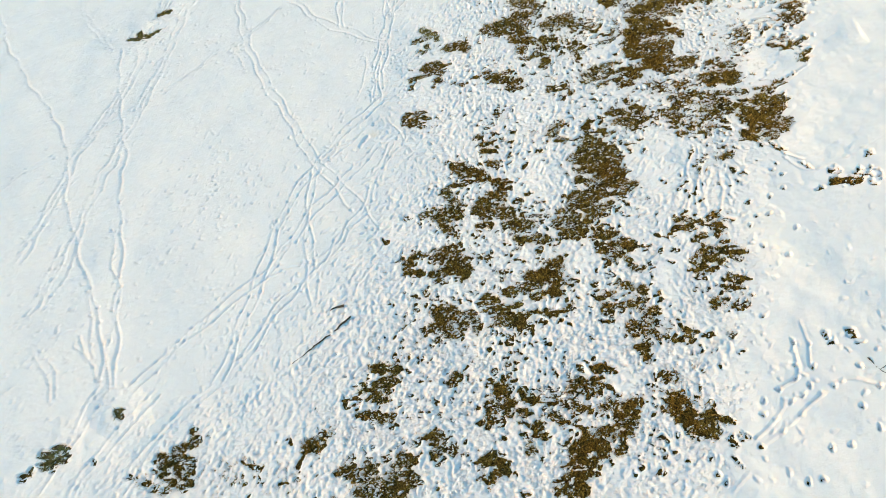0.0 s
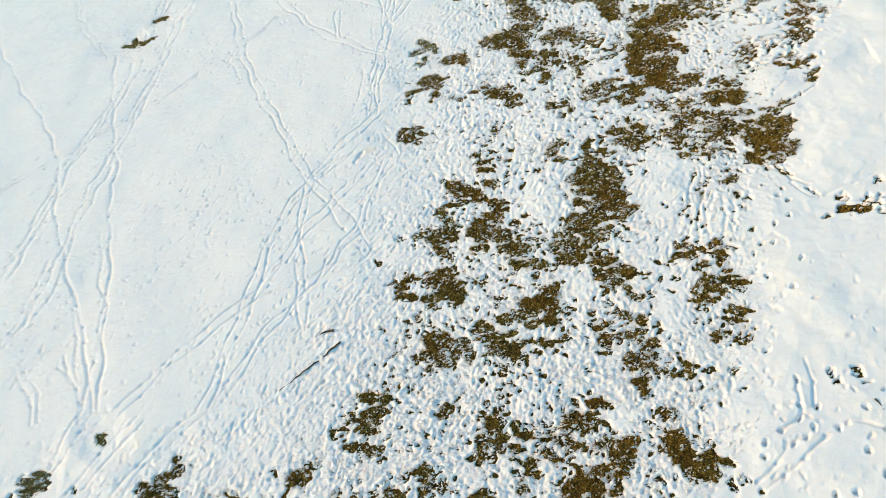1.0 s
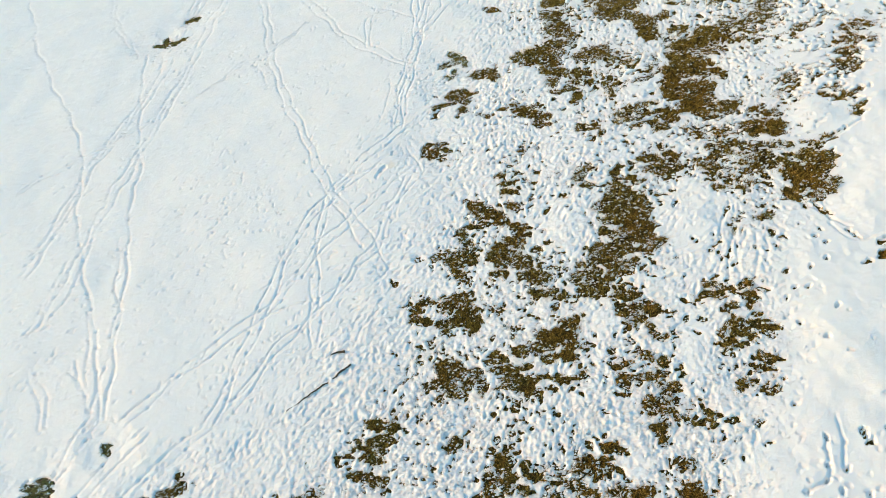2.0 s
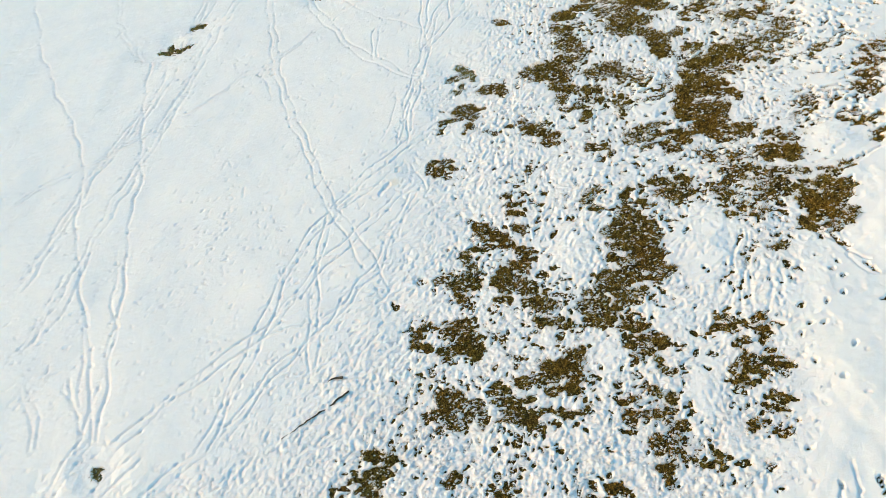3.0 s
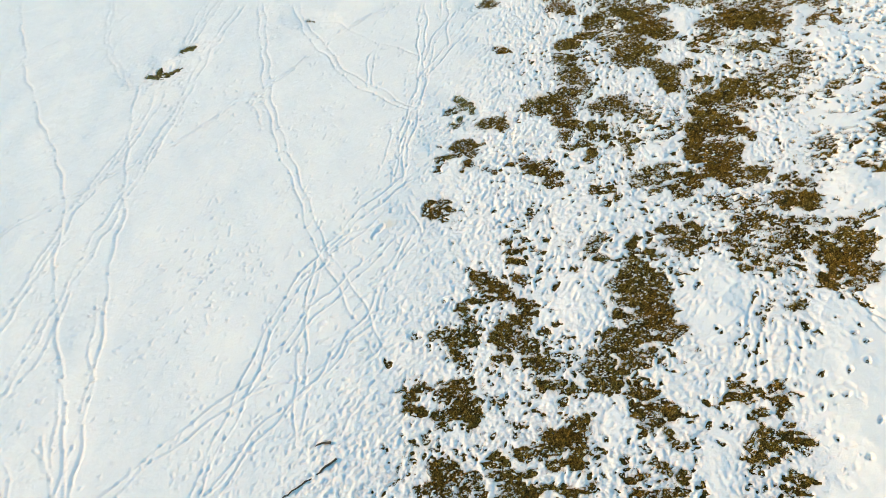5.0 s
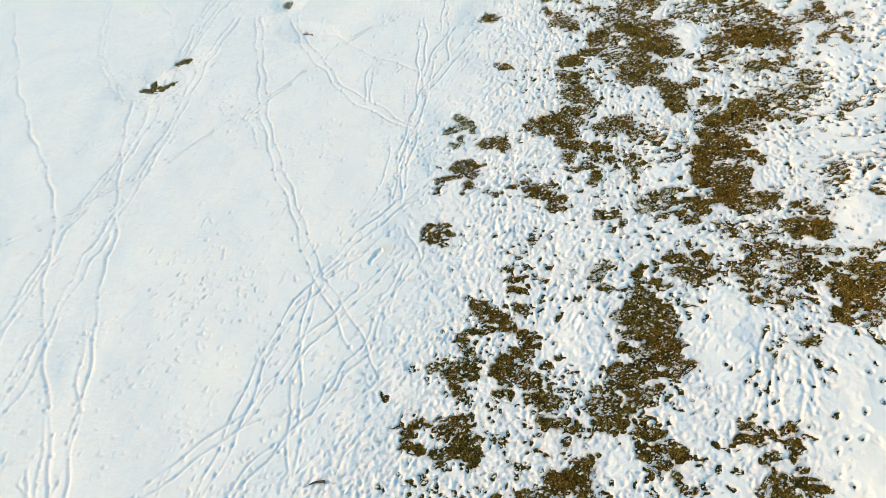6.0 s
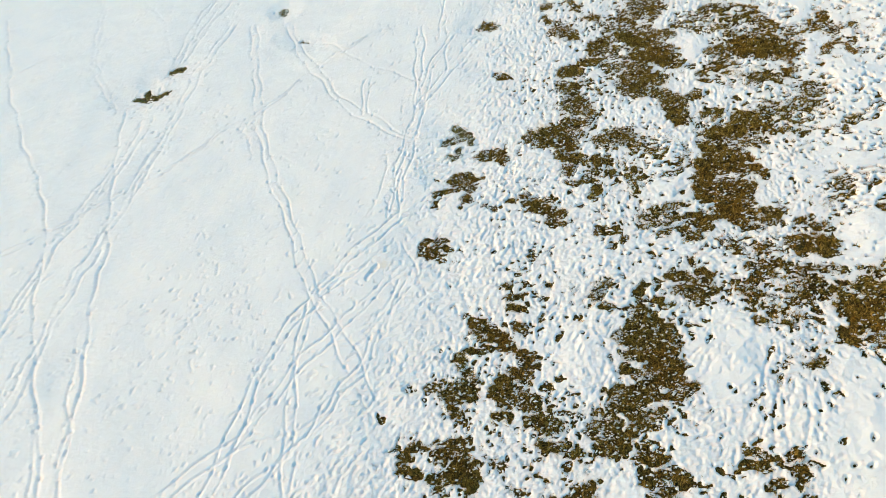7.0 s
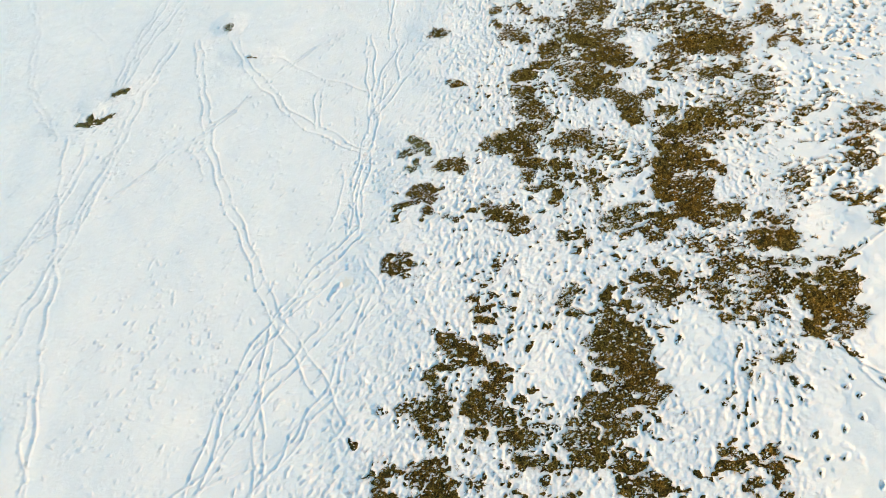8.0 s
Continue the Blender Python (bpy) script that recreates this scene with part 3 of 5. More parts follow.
clearing("lower middle clearing", [
    (1.72, 8.62, 0.20, 0.09, -2, 0.95), (1.62, 8.88, 0.20, 0.07, -20, 0.8), (2.02, 8.52, 0.12, 0.07, -3, 0.8), (1.33, 8.49, 0.08, 0.04, -3, 0.85),
    (1.44, 8.09, 0.06, 0.04, -4, 0.85), (0.90, 8.22, 0.08, 0.04, -2, 0.85), (1.92, 8.25, 0.16, 0.10, 90, 0.7), (1.25, 7.88, 0.12, 0.07, -26, 0.8),
    (2.10, 7.87, 0.17, 0.16, -1, 0.9), (2.24, 7.99, 0.11, 0.11, -1, 0.8), (1.86, 7.66, 0.23, 0.21, -3, 1), (2.14, 7.56, 0.21, 0.18, 86, 1),
    (2.09, 7.26, 0.16, 0.12, 0, 1), (1.68, 7.46, 0.17, 0.15, -7, 0.9), (1.82, 7.21, 0.14, 0.08, 0, 0.7), (1.36, 7.41, 0.19, 0.12, 11, 0.9),
])
clearing("lower middle foot", [
    (0.89, 7.26, 0.23, 0.14, -2, 0.9), (1.04, 7.06, 0.32, 0.12, 0, 0.9), (1.45, 7.11, 0.18, 0.08, 0, 0.75), (1.32, 6.82, 0.25, 0.17, -1, 0.95),
    (1.51, 6.59, 0.18, 0.07, 1, 0.8), (1.64, 6.87, 0.22, 0.06, 0, 0.8), (2.04, 6.83, 0.19, 0.10, 1, 0.85), (2.26, 6.89, 0.11, 0.07, 13, 0.7),
    (1.90, 6.59, 0.10, 0.05, 1, 0.6), (0.64, 6.82, 0.14, 0.09, -84, 0.65), (1.01, 6.77, 0.14, 0.08, -1, 0.6),
])
clearing("lower western foot", [
    (0.04, 7.16, 0.25, 0.10, -11, 0.85), (0.15, 7.01, 0.29, 0.12, -1, 0.95), (0.48, 7.01, 0.14, 0.10, -3, 0.8), (0.03, 6.81, 0.19, 0.12, -3, 0.9),
    (0.23, 6.67, 0.17, 0.11, -3, 0.9), (0.45, 6.82, 0.11, 0.10, -11, 0.8), (-0.21, 6.76, 0.11, 0.05, -1, 0.5), (0.00, 6.57, 0.11, 0.06, -1, 0.6),
    (-0.46, 7.26, 0.20, 0.10, -3, 0.3),
])
clearing("feeding clearing", [
    (0.38, 10.93, 0.19, 0.11, -35, 0.8), (0.73, 10.68, 0.26, 0.15, -28, 0.95), (0.34, 10.64, 0.18, 0.16, -49, 0.6), (0.91, 10.46, 0.22, 0.13, -35, 0.95),
    (0.63, 10.41, 0.17, 0.11, -9, 0.8), (1.17, 10.79, 0.16, 0.11, -26, 0.85), (1.24, 10.16, 0.18, 0.15, 69, 0.95), (1.14, 9.90, 0.16, 0.13, -14, 0.9),
    (0.94, 9.52, 0.26, 0.21, -78, 0.9), (1.31, 9.38, 0.21, 0.15, -7, 0.85), (0.91, 9.09, 0.16, 0.10, -5, 0.8), (1.15, 9.71, 0.13, 0.10, -81, 0.8),
    (1.57, 9.66, 0.10, 0.08, -7, 0.9),
])
clearing("feeding clearing foot", [
    (0.30, 10.29, 0.28, 0.08, 2, 0.85), (0.09, 10.16, 0.14, 0.11, -17, 0.8), (0.14, 9.56, 0.25, 0.22, -43, 0.9), (-0.08, 9.51, 0.17, 0.15, -35, 0.75),
    (0.11, 9.25, 0.18, 0.13, -79, 0.85), (0.36, 9.55, 0.16, 0.13, -74, 0.8), (-0.36, 9.59, 0.12, 0.10, -36, 0.6), (0.40, 9.75, 0.13, 0.10, -14, 0.85),
    (0.22, 9.96, 0.14, 0.11, -73, 0.5), (1.57, 9.00, 0.25, 0.14, -17, 0.9), (1.77, 8.94, 0.10, 0.09, -23, 0.8),
])
clearing("feeding hollows", [
    (0.98, 11.48, 0.12, 0.08, -10, 0.7), (1.16, 11.23, 0.23, 0.07, -6, 0.85), (1.55, 11.42, 0.09, 0.06, -10, 0.8), (0.92, 11.71, 0.14, 0.08, -9, 0.6),
    (0.89, 10.89, 0.06, 0.05, -53, 0.85), (1.50, 10.77, 0.06, 0.04, -12, 0.85), (1.83, 10.54, 0.10, 0.05, 64, 1), (1.46, 10.02, 0.05, 0.05, -46, 0.85),
    (1.83, 9.80, 0.06, 0.05, -12, 0.85), (2.03, 9.66, 0.06, 0.04, -5, 0.85), (1.82, 9.18, 0.08, 0.05, -4, 0.85), (1.08, 12.01, 0.16, 0.09, -85, 0.5),
])
clearing("southwestern clearing", [
    (-0.94, 6.09, 0.32, 0.13, -8, 0.9), (-0.92, 5.81, 0.29, 0.13, -9, 0.8), (-1.12, 5.67, 0.26, 0.09, -12, 0.85), (-1.06, 5.50, 0.23, 0.08, -7, 0.8),
    (-1.14, 5.20, 0.30, 0.09, -6, 0.85), (-0.98, 5.08, 0.15, 0.06, -7, 0.85), (-1.62, 5.45, 0.21, 0.16, -19, 0.35), (0.23, 5.74, 0.14, 0.13, -32, 0.85),
])
clearing("southern clearing", [
    (-0.00, 4.74, 0.17, 0.08, -6, 0.85), (0.05, 4.55, 0.19, 0.09, -7, 0.9), (-0.19, 4.71, 0.11, 0.06, -7, 0.6), (-0.38, 4.63, 0.10, 0.06, -8, 0.5),
    (-0.43, 4.78, 0.08, 0.04, -6, 0.7), (-0.05, 4.37, 0.13, 0.09, -10, 0.85), (0.23, 4.44, 0.11, 0.09, -14, 0.6), (-2.20, 4.75, 0.22, 0.14, 4, 0.9),
])
clearing("bottom clearing", [
    (-0.85, 4.43, 0.14, 0.08, -7, 0.6), (-0.51, 4.36, 0.17, 0.11, -9, 0.85), (-0.60, 4.18, 0.19, 0.09, -6, 0.8), (-1.12, 4.22, 0.15, 0.13, -41, 0.7),
    (-1.51, 4.24, 0.20, 0.09, -16, 0.85), (-1.30, 4.09, 0.19, 0.07, -6, 0.8), (-0.83, 3.97, 0.33, 0.13, -5, 0.9), (-1.20, 3.90, 0.24, 0.09, -5, 0.85),
    (-0.55, 3.95, 0.14, 0.11, -77, 0.8), (-0.82, 3.79, 0.28, 0.11, -5, 0.9), (-0.41, 4.07, 0.09, 0.04, -5, 0.8),
])
clearing("southern middle clearing", [
    (0.86, 5.11, 0.18, 0.11, 89, 0.75), (1.06, 5.39, 0.21, 0.12, -7, 0.95), (0.96, 5.20, 0.19, 0.12, -8, 0.9), (1.19, 5.17, 0.12, 0.11, -83, 0.85),
    (1.41, 4.95, 0.11, 0.08, -28, 0.6), (1.13, 4.98, 0.11, 0.08, -9, 0.8), (1.57, 4.65, 0.13, 0.09, -77, 0.7), (1.38, 4.62, 0.13, 0.09, -6, 0.6),
    (1.41, 4.38, 0.09, 0.07, 86, 0.6), (0.82, 4.25, 0.18, 0.11, -6, 0.8), (0.99, 4.15, 0.13, 0.11, 90, 0.75), (0.81, 3.98, 0.12, 0.09, -6, 0.8),
    (1.31, 3.64, 0.09, 0.04, -4, 0.7), (0.85, 4.86, 0.23, 0.12, -6, 0.4),
])
clearing("southern eastern clearing", [
    (2.32, 5.36, 0.18, 0.14, -5, 0.85), (2.55, 5.38, 0.18, 0.12, -5, 0.8), (2.16, 5.13, 0.14, 0.12, -4, 0.85), (2.28, 5.01, 0.13, 0.08, -5, 0.85),
    (2.77, 5.62, 0.20, 0.08, -6, 0.9), (1.90, 4.90, 0.13, 0.11, -50, 0.5), (1.71, 5.22, 0.28, 0.20, -7, 0.3), (2.81, 5.01, 0.16, 0.10, -4, 0.9),
    (2.83, 4.82, 0.13, 0.12, 68, 0.9), (3.11, 4.93, 0.15, 0.10, 76, 0.9), (3.03, 4.75, 0.11, 0.08, 75, 0.85), (2.71, 4.61, 0.16, 0.05, 6, 0.9),
    (2.95, 4.52, 0.08, 0.05, -3, 0.7),
])
clearing("bottom eastern clearing", [
    (2.42, 4.39, 0.21, 0.15, -3, 0.95), (2.19, 4.27, 0.15, 0.13, 74, 0.9), (2.53, 4.24, 0.14, 0.12, 12, 0.9), (2.26, 4.13, 0.21, 0.11, -4, 0.85),
    (2.88, 4.35, 0.11, 0.07, 79, 0.8), (2.81, 4.18, 0.08, 0.07, 5, 0.8), (2.04, 4.11, 0.10, 0.09, 1, 0.7), (2.01, 3.89, 0.29, 0.08, -4, 0.85),
    (2.35, 3.89, 0.10, 0.06, -3, 0.8), (2.03, 3.70, 0.25, 0.12, -4, 0.9),
])
clearing("ewe clearing foot", [
    (3.44, 6.34, 0.17, 0.16, 9, 0.75), (3.65, 6.21, 0.11, 0.11, 45, 0.7), (3.46, 5.96, 0.13, 0.12, 50, 0.85), (3.52, 5.74, 0.08, 0.07, 71, 0.85),
    (4.57, 6.06, 0.12, 0.06, -5, 0.85), (4.27, 6.12, 0.18, 0.09, -6, 0.45), (4.36, 5.95, 0.13, 0.06, -5, 0.45), (4.92, 6.04, 0.09, 0.06, 0, 0.5),
    (4.98, 5.69, 0.05, 0.03, -5, 0.85), (4.57, 5.77, 0.06, 0.04, 72, 0.85), (3.89, 6.06, 0.22, 0.11, -6, 0.4),
])
clearing("southeastern clearing", [
    (3.76, 5.40, 0.15, 0.09, -11, 0.9), (3.82, 5.05, 0.15, 0.08, -17, 0.85), (3.85, 4.81, 0.28, 0.21, -45, 1), (4.12, 4.51, 0.20, 0.16, -64, 1),
    (4.24, 4.68, 0.12, 0.11, -80, 0.9), (4.43, 4.61, 0.12, 0.06, -43, 0.85), (4.28, 4.86, 0.08, 0.07, 23, 0.8), (3.92, 4.37, 0.08, 0.05, -27, 0.8),
    (4.43, 4.30, 0.08, 0.05, -58, 0.8), (4.63, 4.28, 0.09, 0.06, -42, 0.55), (4.42, 3.91, 0.12, 0.04, -59, 0.9), (4.44, 4.17, 0.08, 0.03, -3, 0.85),
    (3.73, 4.01, 0.06, 0.03, -13, 0.8), (2.97, 3.90, 0.06, 0.04, -79, 0.9),
])
clearing("lone tufts", [
    (6.57, 5.87, 0.11, 0.06, -45, 0.5), (6.63, 5.71, 0.13, 0.06, -35, 0.35), (6.22, 5.83, 0.08, 0.05, -68, 0.5), (6.26, 5.70, 0.05, 0.04, 45, 0.6),
])
clearing("far tufts", [
    (5.82, 9.62, 0.09, 0.05, 86, 0.8), (5.99, 9.44, 0.07, 0.04, -29, 0.8), (5.81, 8.76, 0.07, 0.04, 66, 0.9), (6.34, 9.74, 0.03, 0.03, 29, 0.8),
    (6.67, 9.57, 0.03, 0.03, 28, 0.8),
])
clearing("lone eastern clearing", [
    (7.52, 9.22, 0.13, 0.11, 7, 0.6), (7.62, 8.94, 0.27, 0.12, 6, 0.6), (8.01, 9.12, 0.18, 0.11, -8, 0.45), (8.18, 9.45, 0.13, 0.07, 28, 0.5),
    (8.07, 8.89, 0.18, 0.09, 36, 0.4), (6.69, 9.26, 0.06, 0.05, 64, 0.85), (7.06, 9.48, 0.11, 0.04, -60, 0.8), (7.09, 8.81, 0.12, 0.04, 4, 0.6),
])
clearing("southern tufts", [
    (-6.09, 5.64, 0.13, 0.09, -40, 0.95), (-4.43, 5.03, 0.13, 0.09, -39, 0.9), (-4.59, 4.92, 0.12, 0.09, 4, 0.85), (-4.56, 5.20, 0.07, 0.05, -27, 0.8),
    (-4.56, 4.56, 0.28, 0.19, -55, 0.62), (-4.36, 4.55, 0.16, 0.06, -73, 0.85), (-4.46, 4.22, 0.15, 0.06, 2, 0.75), (-4.92, 4.54, 0.31, 0.22, -38, 0.38),
    (-4.96, 4.30, 0.33, 0.14, -9, 0.38), (-4.77, 4.78, 0.18, 0.12, -23, 0.6), (-4.52, 4.32, 0.09, 0.06, -19, 0.3),
])
clearing("southwestern tufts", [
    (-7.10, 4.90, 0.23, 0.18, -27, 0.75), (-7.04, 5.05, 0.11, 0.09, -36, 0.9), (-7.27, 4.75, 0.19, 0.10, -16, 0.75), (-7.40, 4.94, 0.16, 0.10, -26, 0.55),
    (-7.61, 4.62, 0.19, 0.09, 3, 0.8), (-6.32, 4.79, 0.07, 0.04, -36, 0.6), (-5.48, 4.43, 0.09, 0.04, -9, 0.5), (-4.00, 4.44, 0.04, 0.03, -36, 0.9),
    (-3.33, 4.47, 0.24, 0.03, -17, 0.8), (-2.46, 4.44, 0.09, 0.04, 84, 0.8), (-2.67, 4.14, 0.08, 0.03, 4, 0.7), (-1.18, 9.06, 0.08, 0.06, -70, 1),
])
clearing("thin northeastern grass", [
    (3.44, 18.67, 1.57, 0.71, 89, 0.3), (5.55, 17.29, 0.69, 0.45, 1, 0.3), (6.68, 18.44, 0.82, 0.62, 3, 0.2), (5.35, 19.44, 0.88, 0.53, -4, 0.3),
    (5.25, 15.62, 0.67, 0.61, 31, 0.28), (6.78, 16.02, 0.71, 0.56, 43, 0.22), (4.00, 14.84, 0.69, 0.44, 86, 0.26), (7.04, 13.57, 0.60, 0.44, 67, 0.26),
])
clearing("thin eastern grass", [
    (5.63, 11.46, 0.68, 0.61, -19, 0.26), (5.35, 12.24, 0.56, 0.38, -42, 0.27), (3.82, 13.14, 0.52, 0.35, 9, 0.28),
])

# ---- how far the flock has trodden ----
WEST_Y, WEST_X = (2, 4, 5, 6, 7, 9, 11.3, 13, 16.5, 19, 21, 27), (-6.6, -6.0, -4.6, -3.2, -2.3, -1.3, -0.8, -0.3, 0.3, 0.5, 0.5, 0.2)
EAST_Y, EAST_X = (2, 4.2, 5.9, 7.5, 10, 13, 18, 27), (3.8, 4.3, 4.9, 5.6, 6.4, 6.8, 6.9, 7.2)


CALM = [   # quiet snow between the clearings: x, y, half length, half width, turn, how quiet
    (3.90, 14.48, 0.85, 0.46, 83, 0.85), (4.56, 10.05, 0.79, 0.37, 76, 0.85), (7.42, 16.68, 0.75, 0.67, -13, 0.7),
    (8.58, 17.77, 1.27, 0.65, 73, 0.9), (4.83, 18.41, 0.50, 0.43, -74, 0.8), (5.82, 14.12, 0.86, 0.32, 77, 0.5),
    (6.91, 12.19, 0.39, 0.27, -1, 0.8), (3.09, 5.38, 0.26, 0.20, -2, 0.8), (2.82, 7.80, 0.40, 0.25, 85, 0.6),
    (4.20, 7.39, 0.55, 0.26, 80, 0.8), (4.56, 10.33, 0.81, 0.56, 79, 0.85), (2.84, 3.87, 0.32, 0.21, -1, 0.5),
    (1.88, 10.39, 0.50, 0.46, -60, 0.4),
]


def trodden(x, y):
    """0 on untouched snow to 1 where the flock has stood."""
    w = np.clip((x - np.interp(y, WEST_Y, WEST_X) + 1.2) / 2.0, 0, 1)
    e = np.clip((np.interp(y, EAST_Y, EAST_X) - x + 0.5) / 1.5, 0, 1)
    out = w * e * core(x, y)
    for cx, cy, a, b, turn, quiet in CALM:
        c, s = math.cos(radians(turn)), math.sin(radians(turn))
        q = np.hypot(((x - cx) * c + (y - cy) * s) / a, ((y - cy) * c - (x - cx) * s) / b)
        out = out * (1 - quiet * np.clip((1.25 - q) / 0.5, 0, 1))
    return out


TREAD = trodden(GX, GY)
DENT = np.zeros_like(GX)
RIM = np.zeros_like(GX)


def stamp(x, y, a, b, turn, depth, rim=0.25, wall=0.7):
    """Press an oval hole with a low rim into the snow. wall: how gently its sides fall, 0.3 steep to 1.2 soft."""
    reach = 2.1 * max(a, b)
    i0, i1 = np.searchsorted(XS, (x - reach, x + reach))
    j0, j1 = np.searchsorted(YS, (y - reach, y + reach))
    if i1 <= i0 or j1 <= j0:
        return
    dx, dy = XS[None, i0:i1] - x, YS[j0:j1, None] - y
    c, s = math.cos(turn), math.sin(turn)
    along, across = (dx * c + dy * s) / a, (dy * c - dx * s) / b
    q = np.sqrt(along ** 2 + across ** 2)
    lobe = np.arctan2(across, along)
    q = q * (1 + 0.16 * np.sin(2 * lobe + 37 * x) + 0.12 * np.sin(3 * lobe + 53 * y))
    f = np.clip((1.0 + wall * 0.5 - q) / wall, 0, 1)
    hole = depth * f * f * (3 - 2 * f)
    lip = rim * depth * np.clip(1 - np.abs(q - 1.45) / 0.5, 0, 1)
    DENT[j0:j1, i0:i1] = np.maximum(DENT[j0:j1, i0:i1], hole)
    RIM[j0:j1, i0:i1] = np.maximum(RIM[j0:j1, i0:i1], lip)


def smooth_line(points, step):
    """Places and headings every step metres along a curve through the points."""
    p = [np.array(q, float) for q in points]
    p = [2 * p[0] - p[1]] + p + [2 * p[-1] - p[-2]]
    out = []
    for k in range(1, len(p) - 2):
        a, b, c, d = p[k - 1:k + 3]
        count = max(2, int(np.linalg.norm(c - b) / step))
        for u in np.arange(count) / count:
            out.append(0.5 * (2 * b + (c - a) * u + (2 * a - 5 * b + 4 * c - d) * u * u + (3 * b - a - 3 * c + d) * u ** 3))
    out = np.array(out + [p[-2]])
    way = np.gradient(out, axis=0)
    way /= np.linalg.norm(way, axis=1)[:, None] + 1e-9
    return out, way


TRAIL_COUNT = [0]


def trail(gauge, width, depth, *points):
    """A line of steps: dragged grooves, gauge apart, with hoof holes in them."""
    TRAIL_COUNT[0] += 1
    rng = np.random.RandomState(500 + TRAIL_COUNT[0])
    at, way = smooth_line(points, 0.035)
    side = np.stack([-way[:, 1], way[:, 0]], 1)
    along = np.arange(len(at)) * 0.035
    for sgn in ((-0.5, 0.5) if gauge else (0,)):
        wob = 0.035 * np.sin(along * 2.1 + rng.uniform(0, 6)) + 0.03 * np.sin(along * 5.3 + rng.uniform(0, 6))
        deep = 0.72 + 0.28 * np.sin(along * 2.3 + rng.uniform(0, 6))
        line = at + side * (sgn * gauge + wob)[:, None]
        for k in range(len(line)):
            if deep[k] > 0.3:
                turn = math.atan2(way[k, 1], way[k, 0])
                stamp(line[k, 0], line[k, 1], 0.05, width * (0.30 + 0.17 * deep[k]), turn, depth * 0.34 * deep[k], 0.12, 0.75)
        k = rng.randint(4, 12)
        while k < len(line):
            turn = math.atan2(way[k, 1], way[k, 0])
            stamp(line[k, 0] + rng.normal(0, 0.015), line[k, 1] + rng.normal(0, 0.015), 0.048, 0.029, turn, depth * 0.5, 0.06, 0.6)
            k += rng.randint(10, 24)


trail(0.2, 0.045, 0.05, (-7.31, 21.65), (-6.63, 19.71), (-6.08, 18.00), (-5.49, 16.47), (-4.87, 15.09), (-4.21, 14.03), (-3.78, 13.08), (-3.26, 12.12), (-2.92, 11.62))
trail(0.24, 0.045, 0.05, (-2.93, 11.58), (-2.50, 10.96), (-2.01, 10.28), (-1.65, 9.75), (-1.22, 9.12))
trail(0.2, 0.045, 0.05, (-2.92, 11.62), (-2.62, 12.15), (-2.23, 12.70), (-1.80, 13.26), (-1.46, 13.66))
trail(0.12, 0.04, 0.045, (-2.85, 11.62), (-2.48, 11.99), (-2.14, 12.20), (-1.82, 12.58), (-1.54, 12.80))
trail(0.2, 0.05, 0.055, (-2.95, 11.47), (-3.23, 11.04), (-3.51, 10.41), (-3.61, 9.87), (-3.70, 9.35), (-3.76, 8.74), (-3.85, 8.27), (-3.93, 7.82), (-4.04, 7.29), (-4.11, 6.88), (-4.13, 6.48), (-4.18, 6.18))
trail(0.15, 0.045, 0.05, (-2.97, 11.40), (-3.00, 10.96), (-3.00, 10.46), (-2.96, 9.72), (-2.85, 9.21), (-2.73, 8.61), (-2.62, 8.05), (-2.54, 7.62))
trail(0.2, 0.045, 0.05, (-1.53, 11.89), (-2.13, 11.09), (-2.46, 10.62), (-2.83, 10.11), (-3.15, 9.51), (-3.40, 9.10), (-3.58, 8.71), (-3.80, 8.48), (-4.15, 8.13), (-4.45, 7.84), (-4.74, 7.54), (-4.97, 7.27), (-5.39, 6.89), (-5.75, 6.43), (-5.96, 6.18))
trail(0.15, 0.045, 0.05, (-1.22, 11.90), (-1.46, 11.02), (-1.58, 10.33), (-1.73, 9.88), (-2.01, 9.57), (-2.17, 9.20), (-2.38, 8.90), (-2.59, 8.61), (-2.81, 8.16), (-3.15, 7.77), (-3.38, 7.45), (-3.59, 7.09), (-3.78, 6.69), (-3.89, 6.40))
trail(0.0, 0.045, 0.05, (-1.70, 9.68), (-2.19, 9.32), (-2.42, 8.84), (-2.68, 8.49), (-2.98, 7.93), (-3.20, 7.56), (-3.50, 7.14), (-3.71, 6.79), (-3.96, 6.58))
trail(0.0, 0.04, 0.04, (-2.79, 8.73), (-3.15, 8.61), (-3.45, 8.44), (-3.83, 8.21), (-4.17, 8.04))
trail(0.12, 0.04, 0.05, (-11.60, 12.40), (-11.08, 12.93), (-10.50, 13.37), (-9.91, 13.82), (-9.31, 14.28), (-8.61, 14.94), (-7.72, 15.61), (-7.11, 16.21), (-6.65, 16.86), (-5.97, 17.36), (-5.33, 18.14), (-4.82, 18.84), (-4.29, 19.57), (-3.72, 20.16), (-2.77, 20.69))
trail(0.0, 0.07, 0.06, (-17.07, 23.35), (-16.09, 21.80), (-15.21, 20.39), (-14.44, 19.11), (-13.76, 18.20), (-12.90, 17.07), (-11.90, 15.89), (-11.24, 15.05), (-10.69, 14.38), (-10.30, 13.65), (-9.94, 12.78), (-9.61, 11.88), (-9.22, 11.05), (-8.86, 10.42), (-8.59, 9.90), (-8.17, 9.28), (-7.77, 8.75), (-7.43, 8.01), (-7.10, 7.33), (-6.81, 6.70), (-6.73, 6.40))
trail(0.0, 0.04, 0.045, (-8.14, 9.14), (-7.86, 8.62), (-7.56, 8.01), (-7.26, 7.33), (-7.08, 6.90))
